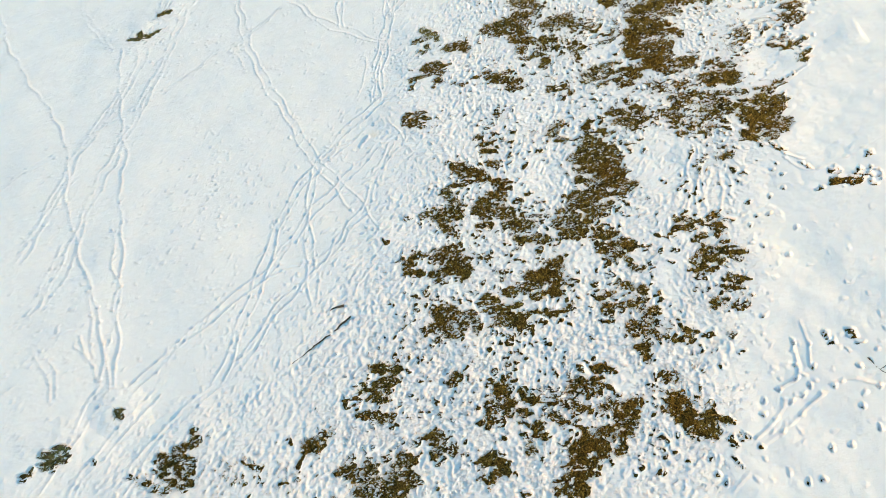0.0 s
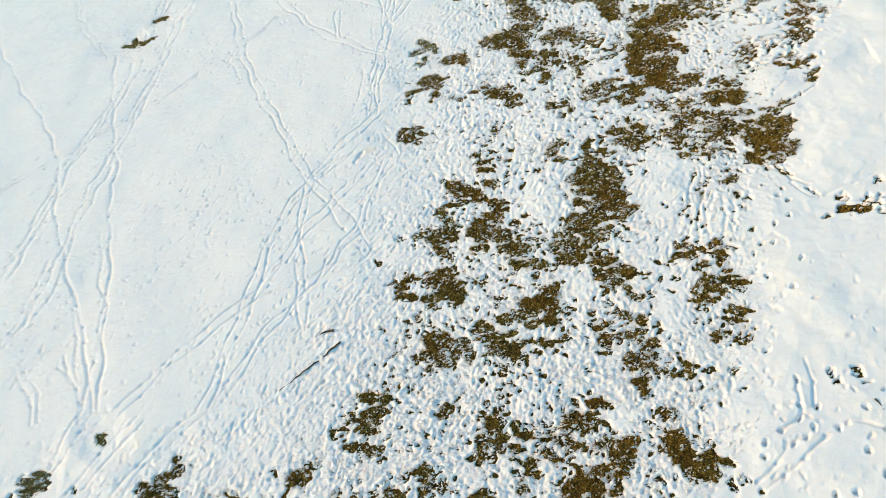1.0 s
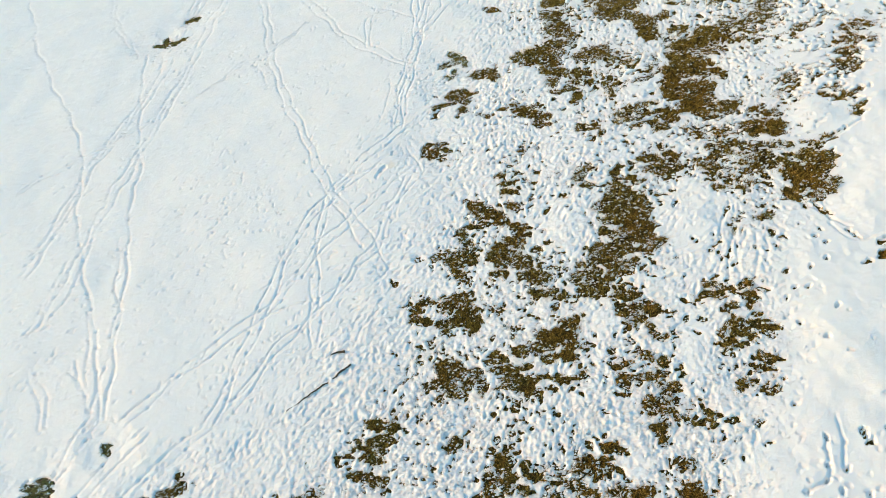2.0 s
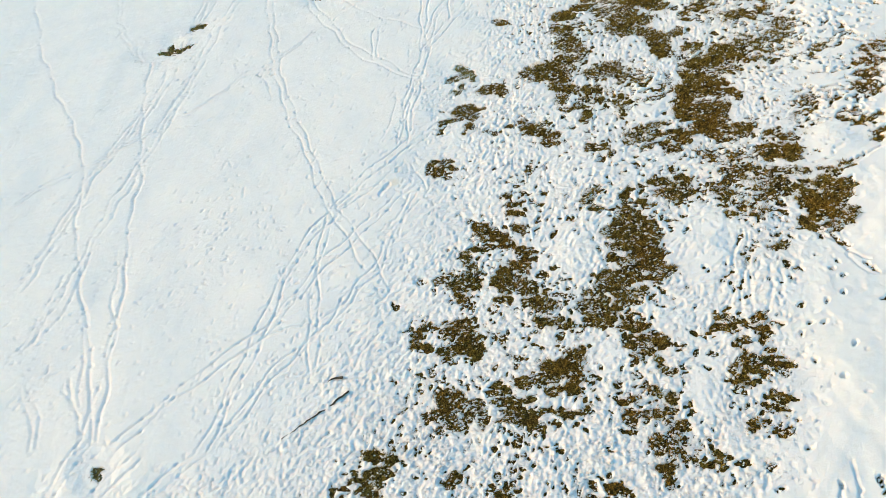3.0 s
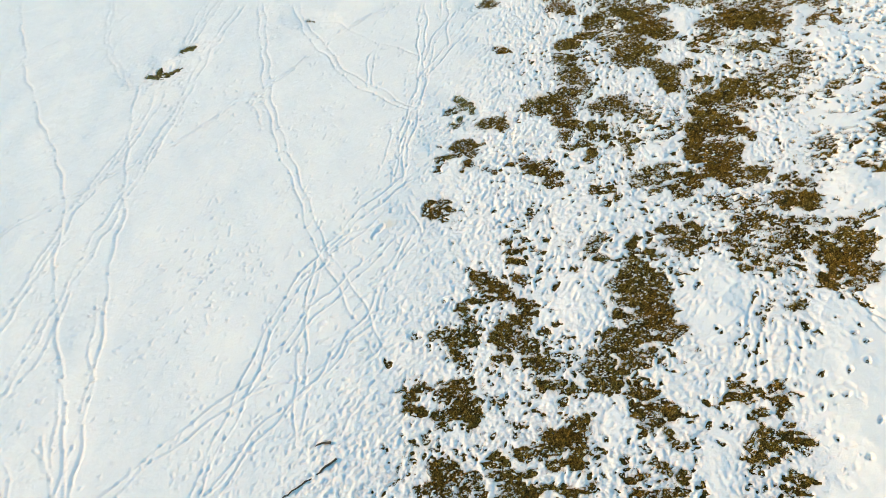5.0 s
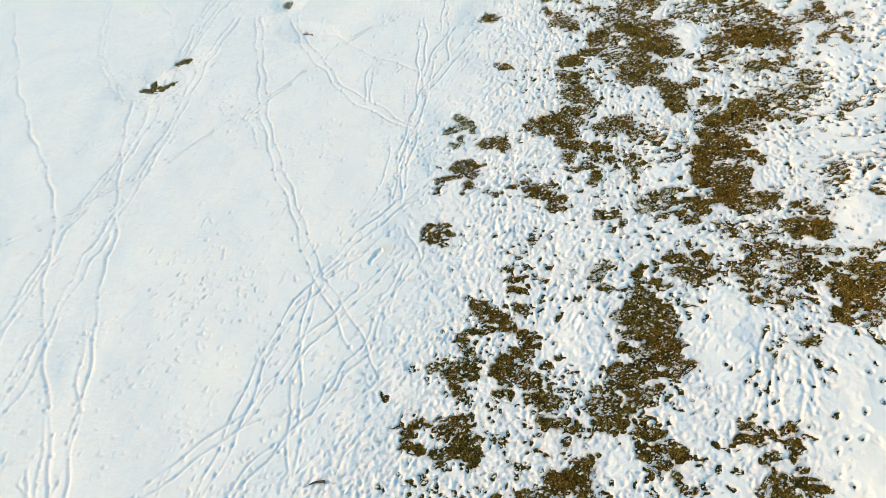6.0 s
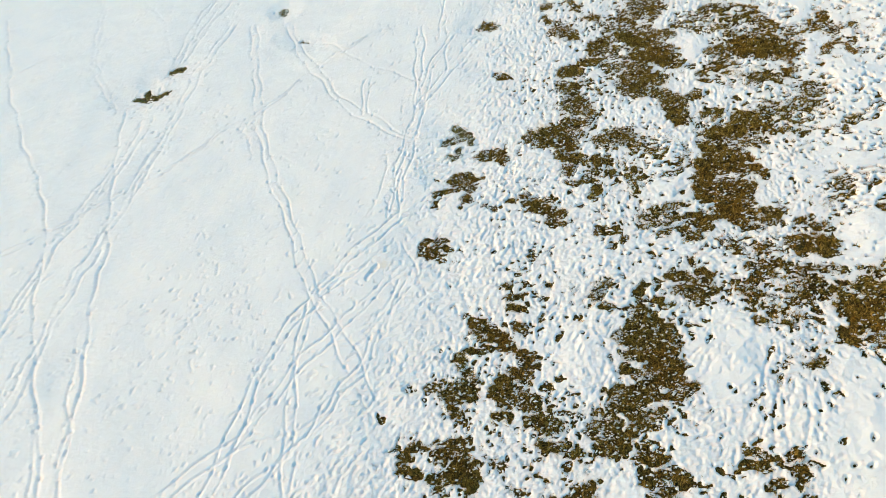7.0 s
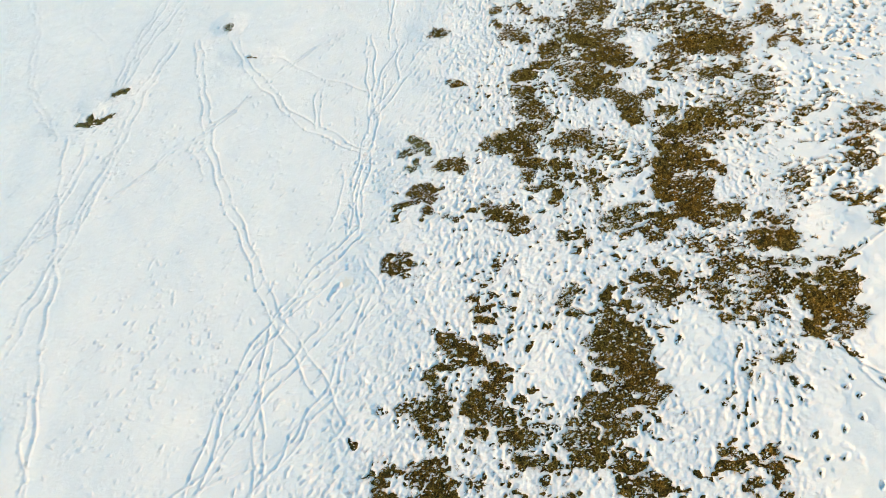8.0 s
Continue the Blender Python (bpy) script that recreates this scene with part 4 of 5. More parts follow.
trail(0.0, 0.07, 0.06, (-10.08, 18.04), (-9.71, 16.74), (-9.44, 15.78), (-9.06, 14.88), (-8.66, 13.83), (-8.25, 12.69), (-8.25, 12.33), (-8.04, 11.65), (-7.78, 10.85), (-7.55, 10.10), (-7.28, 9.40), (-7.15, 9.01), (-6.98, 8.38), (-6.85, 7.79), (-6.68, 7.23), (-6.56, 6.71), (-6.43, 6.21))
trail(0.0, 0.05, 0.05, (-7.97, 10.70), (-7.69, 10.10), (-7.50, 9.40), (-7.21, 8.75), (-7.13, 8.38), (-6.92, 7.67), (-6.84, 7.23), (-6.65, 6.60), (-6.54, 6.21))
trail(0.26, 0.06, 0.05, (-9.20, 17.67), (-9.15, 16.68), (-9.21, 15.76), (-9.27, 15.32), (-9.50, 14.70), (-9.62, 13.90), (-9.84, 13.33), (-9.80, 12.77), (-9.82, 12.06), (-9.85, 11.39), (-9.91, 10.75), (-9.93, 10.07), (-10.01, 9.71))
trail(0.1, 0.05, 0.04, (-9.37, 17.44), (-9.28, 16.34), (-9.40, 15.23), (-9.53, 14.39), (-9.77, 13.52))
trail(0.22, 0.06, 0.05, (-8.36, 17.82), (-8.34, 16.82), (-8.37, 16.01), (-8.49, 15.25), (-8.47, 14.41), (-8.54, 13.82), (-8.61, 13.26), (-8.63, 12.62), (-8.74, 12.36), (-8.73, 11.85), (-8.79, 11.35), (-8.76, 10.72), (-8.70, 10.12), (-8.66, 9.69), (-8.71, 9.14), (-8.79, 8.69), (-8.87, 8.24))
trail(0.1, 0.05, 0.045, (-8.26, 17.30), (-8.34, 16.35), (-8.49, 15.47), (-8.45, 14.62))
trail(0.25, 0.05, 0.05, (-8.36, 18.07), (-8.38, 19.43), (-8.19, 20.27), (-8.09, 21.16), (-7.99, 21.78))
trail(0.18, 0.05, 0.045, (-9.53, 12.40), (-9.73, 11.89), (-9.84, 11.23), (-9.94, 10.60), (-10.22, 10.07))
trail(0.16, 0.05, 0.05, (-8.99, 10.06), (-9.00, 9.56), (-8.98, 9.01), (-8.98, 8.43), (-9.07, 8.12))
trail(0.0, 0.05, 0.05, (-7.66, 7.21), (-7.47, 7.05), (-7.27, 6.84))
trail(0.0, 0.05, 0.05, (-7.62, 7.49), (-7.39, 7.22), (-7.16, 6.90), (-6.86, 6.39), (-6.69, 6.10))
trail(0.14, 0.045, 0.045, (-8.59, 7.36), (-8.24, 6.98), (-7.94, 6.56), (-7.68, 6.06))
trail(0.2, 0.045, 0.05, (-6.06, 21.39), (-5.53, 20.38), (-4.95, 19.41), (-4.47, 18.78), (-3.87, 17.91), (-3.17, 17.19), (-2.46, 16.61), (-1.79, 16.07), (-1.48, 15.92))
trail(0.0, 0.045, 0.045, (-5.57, 20.53), (-4.82, 20.38), (-4.20, 19.97), (-3.38, 19.25), (-2.63, 18.71), (-1.76, 18.16))
trail(0.18, 0.045, 0.05, (-1.97, 20.51), (-1.78, 19.34), (-1.68, 18.27), (-1.59, 17.28), (-1.50, 16.92), (-1.64, 15.73), (-1.75, 14.73), (-1.68, 13.60))
trail(0.15, 0.04, 0.045, (-1.01, 20.00), (-1.31, 18.97), (-1.43, 17.98), (-1.47, 17.03))
trail(0.2, 0.045, 0.05, (-0.19, 19.81), (-0.61, 19.09), (-1.00, 18.27), (-1.25, 17.70), (-1.47, 17.03), (-1.58, 15.93), (-1.63, 14.71), (-1.58, 13.77))
trail(0.0, 0.04, 0.04, (-1.06, 19.73), (-1.01, 18.40))
trail(0.12, 0.04, 0.04, (-2.21, 19.16), (-2.63, 18.71), (-2.99, 18.39), (-3.04, 17.77), (-2.91, 17.03))
trail(0.0, 0.035, 0.04, (-7.34, 17.93), (-6.57, 17.13), (-5.98, 16.53), (-5.56, 15.92))
trail(0.0, 0.035, 0.035, (-2.16, 15.59), (-2.03, 14.76), (-2.12, 14.01), (-2.19, 13.65))
trail(0.0, 0.04, 0.045, (-1.35, 12.87), (-0.95, 12.19), (-0.70, 11.63))
trail(0.0, 0.04, 0.045, (-1.02, 11.73), (-1.36, 11.16), (-1.41, 10.73))
trail(0.0, 0.04, 0.045, (-15.17, 19.20), (-14.75, 20.34), (-13.67, 21.13), (-12.95, 22.34))
trail(0.15, 0.04, 0.045, (-1.56, 22.97), (-1.34, 21.19), (-1.23, 19.86))
trail(0.0, 0.035, 0.035, (-12.64, 25.62), (-11.66, 23.59), (-10.45, 22.14), (-9.77, 20.76))
trail(0.2, 0.05, 0.05, (-6.60, 6.22), (-6.99, 5.02), (-7.34, 4.20))
trail(0.0, 0.04, 0.04, (6.73, 10.61), (6.87, 9.68), (7.16, 9.31), (7.71, 9.48), (8.57, 9.80))
trail(0.0, 0.05, 0.045, (5.01, 9.97), (4.81, 9.24), (4.67, 8.62))
trail(0.0, 0.05, 0.045, (5.28, 10.31), (5.03, 9.34), (4.88, 8.57))
trail(0.0, 0.05, 0.045, (5.35, 9.73), (5.20, 9.08), (5.13, 8.60))
trail(0.0, 0.05, 0.045, (5.50, 9.54), (5.40, 9.04), (5.34, 8.66))
trail(0.0, 0.05, 0.045, (5.71, 9.65), (5.58, 9.22), (5.52, 8.79))
trail(0.0, 0.04, 0.035, (3.85, 9.29), (4.54, 9.57), (4.97, 9.81))
trail(0.18, 0.05, 0.05, (-5.47, 6.00), (-6.10, 5.06), (-6.45, 4.46), (-6.59, 3.98))
trail(0.18, 0.05, 0.05, (-4.32, 6.01), (-5.04, 5.29), (-5.47, 4.50), (-5.71, 3.92))
trail(0.15, 0.04, 0.045, (-10.44, 17.98), (-12.29, 20.68), (-13.29, 23.44), (-14.73, 26.04))
trail(0.12, 0.04, 0.04, (-13.09, 20.81), (-11.83, 22.26), (-11.01, 24.25))
trail(0.2, 0.05, 0.05, (-8.44, 24.28), (-8.80, 22.22), (-9.29, 19.41))
trail(0.2, 0.05, 0.05, (-9.07, 24.45), (-9.29, 22.04), (-9.29, 20.15), (-9.20, 18.68))
trail(0.0, 0.05, 0.075, (5.72, 5.76), (5.67, 5.33), (5.55, 5.13), (5.28, 4.97))
trail(0.0, 0.05, 0.075, (5.94, 6.06), (5.93, 5.70), (5.87, 5.30))
trail(0.0, 0.05, 0.075, (4.83, 4.13), (5.32, 4.48), (5.90, 4.78))
trail(0.0, 0.05, 0.075, (4.76, 4.31), (5.19, 4.58), (5.40, 4.77))
trail(0.0, 0.05, 0.075, (6.05, 4.95), (6.35, 5.01), (6.65, 4.88))
trail(0.0, 0.05, 0.075, (4.28, 3.52), (4.48, 3.76))
trail(0.0, 0.05, 0.075, (5.21, 10.41), (4.99, 9.80), (4.84, 9.27), (4.73, 8.71))
trail(0.0, 0.05, 0.075, (5.26, 10.03), (5.05, 9.43), (4.87, 8.59))
trail(0.0, 0.05, 0.075, (5.26, 9.78), (5.11, 9.31), (5.02, 8.86))
trail(0.0, 0.05, 0.075, (3.90, 9.20), (4.33, 9.29), (4.90, 9.46))
trail(0.0, 0.05, 0.075, (5.90, 10.33), (6.29, 10.39), (6.62, 10.13), (6.84, 9.84), (7.08, 9.67))
trail(0.0, 0.05, 0.075, (7.01, 11.63), (7.47, 11.99), (7.97, 12.22))
trail(0.0, 0.05, 0.075, (5.87, 10.23), (5.71, 9.95), (5.57, 9.57))
trail(0.0, 0.12, 0.11, (-1.93, 11.96), (-1.86, 12.09), (-1.75, 12.24))


def scuffs(x, y, reach, number, seed):
    """A knot of small holes where an animal has pawed the snow."""
    rng = np.random.RandomState(seed)
    for _ in range(number):
        r, a = reach * rng.rand() ** 0.7, rng.uniform(0, 2 * math.pi)
        stamp(x + r * math.cos(a) * 1.3, y + r * math.sin(a), rng.uniform(0.03, 0.07), rng.uniform(0.02, 0.04), rng.uniform(0, 3.1), rng.uniform(0.008, 0.022), 0.3, 0.6)


scuffs(-9.54, 18.25, 0.9, 45, 700)
scuffs(-8.90, 19.45, 0.8, 35, 701)
scuffs(-6.21, 16.72, 0.55, 22, 702)
scuffs(-7.25, 17.39, 0.6, 12, 703)
scuffs(-8.34, 16.71, 0.5, 16, 704)
scuffs(-6.23, 11.77, 1.0, 16, 705)
scuffs(-5.52, 11.27, 0.8, 14, 706)
scuffs(-10.31, 18.88, 0.7, 20, 707)
scuffs(-6.43, 21.95, 0.6, 18, 708)
scuffs(-8.15, 23.26, 0.8, 22, 709)
scuffs(-0.88, 15.39, 0.8, 40, 710)
scuffs(-8.31, 8.10, 0.7, 8, 711)
scuffs(-6.24, 9.66, 1.4, 16, 712)
scuffs(-4.22, 11.22, 0.8, 10, 713)
scuffs(5.76, 5.42, 1.0, 14, 714)
scuffs(5.88, 4.30, 1.2, 14, 715)
scuffs(5.14, 3.86, 1.0, 10, 716)
scuffs(6.94, 7.46, 1.0, 8, 717)
scuffs(6.83, 5.69, 0.8, 8, 718)

def prints(*places):
    """Clear single hoof prints, trodden down to the grass."""
    rng = np.random.RandomState(len(places))
    for x, y in places:
        turn = rng.uniform(0.6, 1.8)
        stamp(x, y, 0.055, 0.038, turn, 0.032, 0.2, 0.7)
        stamp(x + 0.008, y, 0.038, 0.026, turn, 0.075, 0.0, 0.8)


prints((5.72, 5.76), (5.63, 5.35), (5.87, 5.30), (5.57, 5.13), (5.28, 4.97), (5.72, 4.99), (5.58, 4.84), (5.40, 4.77), (5.01, 4.80), (4.96, 4.61), (4.80, 4.13), (6.05, 4.95), (6.65, 4.88), (6.50, 5.23), (5.97, 4.03))
prints((5.71, 4.01), (6.42, 4.24), (5.26, 3.56), (5.46, 3.59), (4.29, 5.44), (4.56, 5.48), (4.18, 5.16), (3.59, 4.15), (3.38, 3.85), (4.08, 4.01), (4.11, 3.77), (4.19, 3.64), (6.32, 4.60), (5.42, 6.29))
prints((5.17, 10.29), (4.84, 9.27), (4.74, 8.76), (4.46, 9.63), (4.52, 9.55), (5.13, 9.89), (5.22, 9.81), (5.04, 8.97), (4.88, 8.65), (4.82, 9.69), (5.30, 9.96), (4.29, 10.55), (4.23, 10.46), (4.35, 7.88), (4.10, 7.91))
prints((5.90, 8.40), (5.73, 8.20), (6.24, 8.81), (6.47, 9.46), (6.52, 8.96), (6.10, 8.39), (6.43, 7.98), (6.14, 7.42), (5.82, 7.70))

# single hoof holes, thick where the flock stands and thin on the open snow
rng = np.random.RandomState(77)
HOLES = 122000
hx, hy = rng.uniform(-18.5, 11, HOLES), rng.uniform(-2.5, 27.5, HOLES)
drift = grid_noise(hx, hy, 1.8, 78, 2)
bunch = grid_noise(hx, hy, 0.9, 79, 2)
west, east = np.interp(hy, WEST_Y, WEST_X), np.interp(hy, EAST_Y, EAST_X)
tread = trodden(hx, hy)
for x, y, w, d, k, xw, xe in zip(hx, hy, tread, drift, bunch, west, east):
    near = math.exp(-max(0.0, xw - x) / (2.4 if y > 8 else 3.2))
    chance = (0.48 + 0.42 * k) * w + (1 - w) * ((0.025 if y < 11 else 0.008) if x > xe - 0.5 else 0.32 * near * near + 0.08 * max(0.0, k) * near + 0.034 + (0.075 * max(0.0, 0.4 + k) if y < 14 and x > -9 else 0.0))
    if rng.rand() < chance:
        s = rng.uniform(0.6, 1.1) if rng.rand() < 0.8 else rng.uniform(1.0, 1.45)
        turn = 1.2 + 0.8 * d + rng.normal(0, 0.45)
        deep = rng.uniform(0.006, 0.015) if w < 0.35 else rng.uniform(0.006, 0.021)
        if w > 0.6 and rng.rand() < (0.20 + 0.26 * k) * min(1.0, max(0.0, (x - float(np.interp(y, (4, 6, 8, 12, 20), (-2.6, -2.0, -1.2, -0.2, 0.4)))) / 1.5)):
            deep, s = 0.062, s * 0.9
            stamp(x, y, 0.046 * s, 0.034 * s, turn, deep, 0.15, 0.5)
            continue
        stamp(x, y, 0.044 * s * rng.uniform(0.9, 1.3 + 0.7 * w), 0.027 * s, turn, deep, 0.06, rng.uniform(0.35, 0.6))

# ---- the snow sheet over the turf ----
THIN = np.clip(0.5 + 0.9 * grid_noise(GX, GY, 1.1, 27, 3), 0, 1)
# wind-swept streaks in the north-east, where the snow is thin
SWEPT = np.clip((GX - np.interp(GY, (8, 11, 14, 22), (6.0, 4.6, 5.2, 5.6))) / 1.2, 0, 1) * np.clip((GY - 9.5) / 2.0, 0, 1) * np.clip((22 - GY) / 2, 0, 1) * np.clip((np.interp(GY, (9, 11, 13.5, 16, 22), (5.8, 6.4, 8.2, 10.5, 11)) - GX) / 0.8, 0, 1)
BASE = 0.085 - 0.015 * SWEPT * (1 - TREAD) - TREAD * (0.035 + 0.016 * THIN) - NEAR * (0.055 - 0.043 * TREAD)
ROLL = CORE * 0.03 * grid_noise(GX, GY, 2.6, 21, 3)
WAVE = CORE * (0.008 + 0.016 * np.clip((GX - np.interp(GY, EAST_Y, EAST_X)) / 0.8, 0, 1)) * grid_noise(GX, GY, 0.7, 22, 4) + CORE * (0.0016 + 0.0016 * np.clip((-5 - GX) / 5, 0, 1)) * grid_noise(0.3 * (GX + 0.75 * GY), GY - 0.75 * GX, 0.12, 23, 3)
GRAIN = np.clip((8.5 - GY) / 2.5, 0, 1) * np.clip(TREAD * 1.5, 0, 1) * np.clip((GX + 3.0) / 2.0, 0, 1)
LUMP = (0.007 * grid_noise(GX, GY, 0.2, 24, 4, 0.7) + (0.007 + 0.010 * GRAIN) * grid_noise(GX, GY, 0.06, 25, 2, 0.8)) * np.clip(TREAD + BARE, 0, 1)
LUMP += TREAD * (0.010 * (0.45 - np.abs(grid_noise(GX, GY, 0.13, 38, 2, 0.7))) + 0.008 * (0.45 - np.abs(grid_noise(GX, GY, 0.07, 39, 1))))
MELT = (0.26 * grid_noise(GX * 0.7, GY, 0.26, 26, 3, 0.8) + (0.34 * grid_noise(GX * 0.45 - GY * 0.2, GY, 0.085, 28, 2, 0.8) + 0.42 * grid_noise(GX * 0.55 - GY * 0.2, GY, 0.05, 29, 1)) * (1.25 - 0.5 * BARE)) * np.clip(BARE * 3, 0, 1)
GONE = np.clip((BARE + MELT - 0.22) / 0.34, 0, 1)
FRAY = 0.55 * grid_noise(GX * 0.75, GY, 0.30, 33, 2, 0.7) + 0.55 * grid_noise(GX * 0.8 + GY * 0.2, GY, 0.085, 34, 2, 0.8)
GONE = np.maximum(GONE, np.clip((FRAY + 0.30 * NEAR * TREAD - 0.92) / 0.2, 0, 1) * np.clip(TREAD * 3 - 1.2, 0, 1) * np.clip(NEAR * 3, 0, 1)
                  * np.clip(GX + 0.6 - np.interp(GY, (4, 6, 8, 12, 20), (-2.6, -2.0, -1.2, -0.4, 0.0)), 0, 1))
STREAK = 0.55 * grid_noise(GX * 0.55 - GY * 0.2, GY + 0.15 * GX, 0.08, 35, 2, 0.8) + 0.45 * grid_noise(GX * 0.7, GY, 0.05, 36, 1) + 0.35 * grid_noise(GX, GY, 0.8, 37, 2)
GONE = np.maximum(GONE, np.clip((STREAK - 0.44) / 0.25, 0, 1) * np.clip(SWEPT * 2, 0, 1))
THICK = BASE + WAVE + LUMP - DENT + RIM * np.clip(1 - DENT / 0.02, 0, 1) - (BASE + 0.03) * GONE
THICK = np.clip(THICK, -0.04, 0.3)
LIE = land(GX, GY) + ROLL * np.exp(-((GX + 4) / 60) ** 2)
snow = sheet("snow", XS, YS, LIE + THICK, SNOW, "white trodden snow with hoof prints and grass showing through", "snow")
churned = snow.data.attributes.new("trodden", "FLOAT", "POINT")
churned.data.foreach_set("value", TREAD.astype(np.float32).ravel())

# ---- the ground beneath ----
TX = axis([(-19.0, 11.5, 0.16, 0.16)], 400)
TY = axis([(-3.0, 28.0, 0.16, 0.16)], 400)
HX, HY = np.meshgrid(TX, TY)
TURF_Z = (land(HX, HY) + core(HX, HY) * (0.03 * grid_noise(HX, HY, 2.6, 21, 3)) * np.exp(-((HX + 4) / 60) ** 2) + core(HX, HY) * 0.012 * grid_noise(HX, HY, 0.3, 31, 3))
sheet("ground", TX, TY, TURF_Z, TURF, "olive-brown matted turf of a hillside under snow", "ground")


def lie_at(x, y, field):
    i = np.clip(np.searchsorted(XS, x), 1, len(XS) - 1)
    j = np.clip(np.searchsorted(YS, y), 1, len(YS) - 1)
    return field[j, i]


def mesh_from(name, co, faces, mat):
    """One mesh out of an array of corners and equal-sized faces."""
    n = faces.shape[1]
    me = bpy.data.meshes.new(name)
    me.vertices.add(len(co))
    me.vertices.foreach_set("co", co.astype(np.float32).ravel())
    me.loops.add(faces.size)
    me.loops.foreach_set("vertex_index", faces.astype(np.int32).ravel())
    me.polygons.add(len(faces))
    me.polygons.foreach_set("loop_start", np.arange(0, faces.size, n, dtype=np.int32))
    me.update(calc_edges=True)
    me.materials.append(mat)
    return me


def blades(name, x, y, z, length, width, lean, mat, rng):
    """Bent grass blades, two triangles each, at the given feet."""
    n = len(x)
    head, face = rng.uniform(0, 2 * np.pi, n), rng.uniform(0, 2 * np.pi, n)
    tilt = np.clip(rng.normal(lean, 0.3, n), 0.05, 1.45)
    L = length * rng.uniform(0.5, 1.3, n)
    out = np.stack([np.cos(head) * np.sin(tilt), np.sin(head) * np.sin(tilt), np.cos(tilt)], 1) * L[:, None]
    foot = np.stack([x, y, z - 0.006], 1)
    wide = np.stack([np.cos(face), np.sin(face), 0 * face], 1) * width * rng.uniform(0.6, 1.4, n)[:, None]
    mid = foot + out * 0.55 + np.array([0, 0, 1]) * (L * 0.10)[:, None]
    tip = foot + out
    co = np.stack([foot - wide * 0.5, foot + wide * 0.5, mid + wide * 0.4, tip], 1).reshape(-1, 3)
    k = np.arange(n)[:, None] * 4
    faces = np.concatenate([k + np.array([[0, 1, 2]]), k + np.array([[0, 2, 3]])], 0)
    return mesh_from(name, co, faces, mat)


LOOKS = ["olive-brown matted grass patch showing through trampled snow",
         "withered brown turf clearing ringed by lumpy snow",
         "patchy olive grass half buried in trodden snow"]

# bare places, told apart on a coarse grid: neighbouring bare cells of one clearing make one patch
CELL = 0.08
CX0, CY0, CNX, CNY = -18.0, 2.9, 362, 300
kx, ky = np.meshgrid(CX0 + (np.arange(CNX) + 0.5) * CELL, CY0 + (np.arange(CNY) + 0.5) * CELL)
OWNER, best = np.full(kx.shape, -1), np.full(kx.shape, 1.75)
run_names = list(dict.fromkeys(s[0] for s in PATCHES))
for name, x, y, a, b, turn, bare in PATCHES:
    c, s = math.cos(radians(turn)), math.sin(radians(turn))
    q = np.hypot(((kx - x) * c + (ky - y) * s) / a, ((ky - y) * c - (kx - x) * s) / b)
    OWNER = np.where(q < best, run_names.index(name), OWNER)
    best = np.minimum(best, q)
mean_thick = np.mean([lie_at(kx + dx, ky + dy, THICK) for dx in (-0.027, 0, 0.027) for dy in (-0.027, 0, 0.027)], axis=0)
OPEN = (mean_thick < 0.004) & (OWNER >= 0)
PATCH_OF = np.full(kx.shape, -1)
patch_cells = []
for j, i in zip(*np.nonzero(OPEN)):
    if PATCH_OF[j, i] >= 0:
        continue
    cells, stack, own = [], [(j, i)], OWNER[j, i]
    PATCH_OF[j, i] = len(patch_cells)
    while stack:
        v, u = stack.pop()
        cells.append((v, u))
        for dv, du in ((0, 1), (1, 0), (0, -1), (-1, 0)):
            p, q = v + dv, u + du
            if 0 <= p < CNY and 0 <= q < CNX and OPEN[p, q] and PATCH_OF[p, q] < 0 and OWNER[p, q] == own:
                PATCH_OF[p, q] = len(patch_cells)
                stack.append((p, q))
    patch_cells.append(cells)


def sod_rise(x, y):
    return 0.010 + 0.022 * grid_noise(x, y, 0.15, 51, 3, 0.8)


def sod_height(x, y):
    return lie_at(x, y, LIE) + sod_rise(x, y)


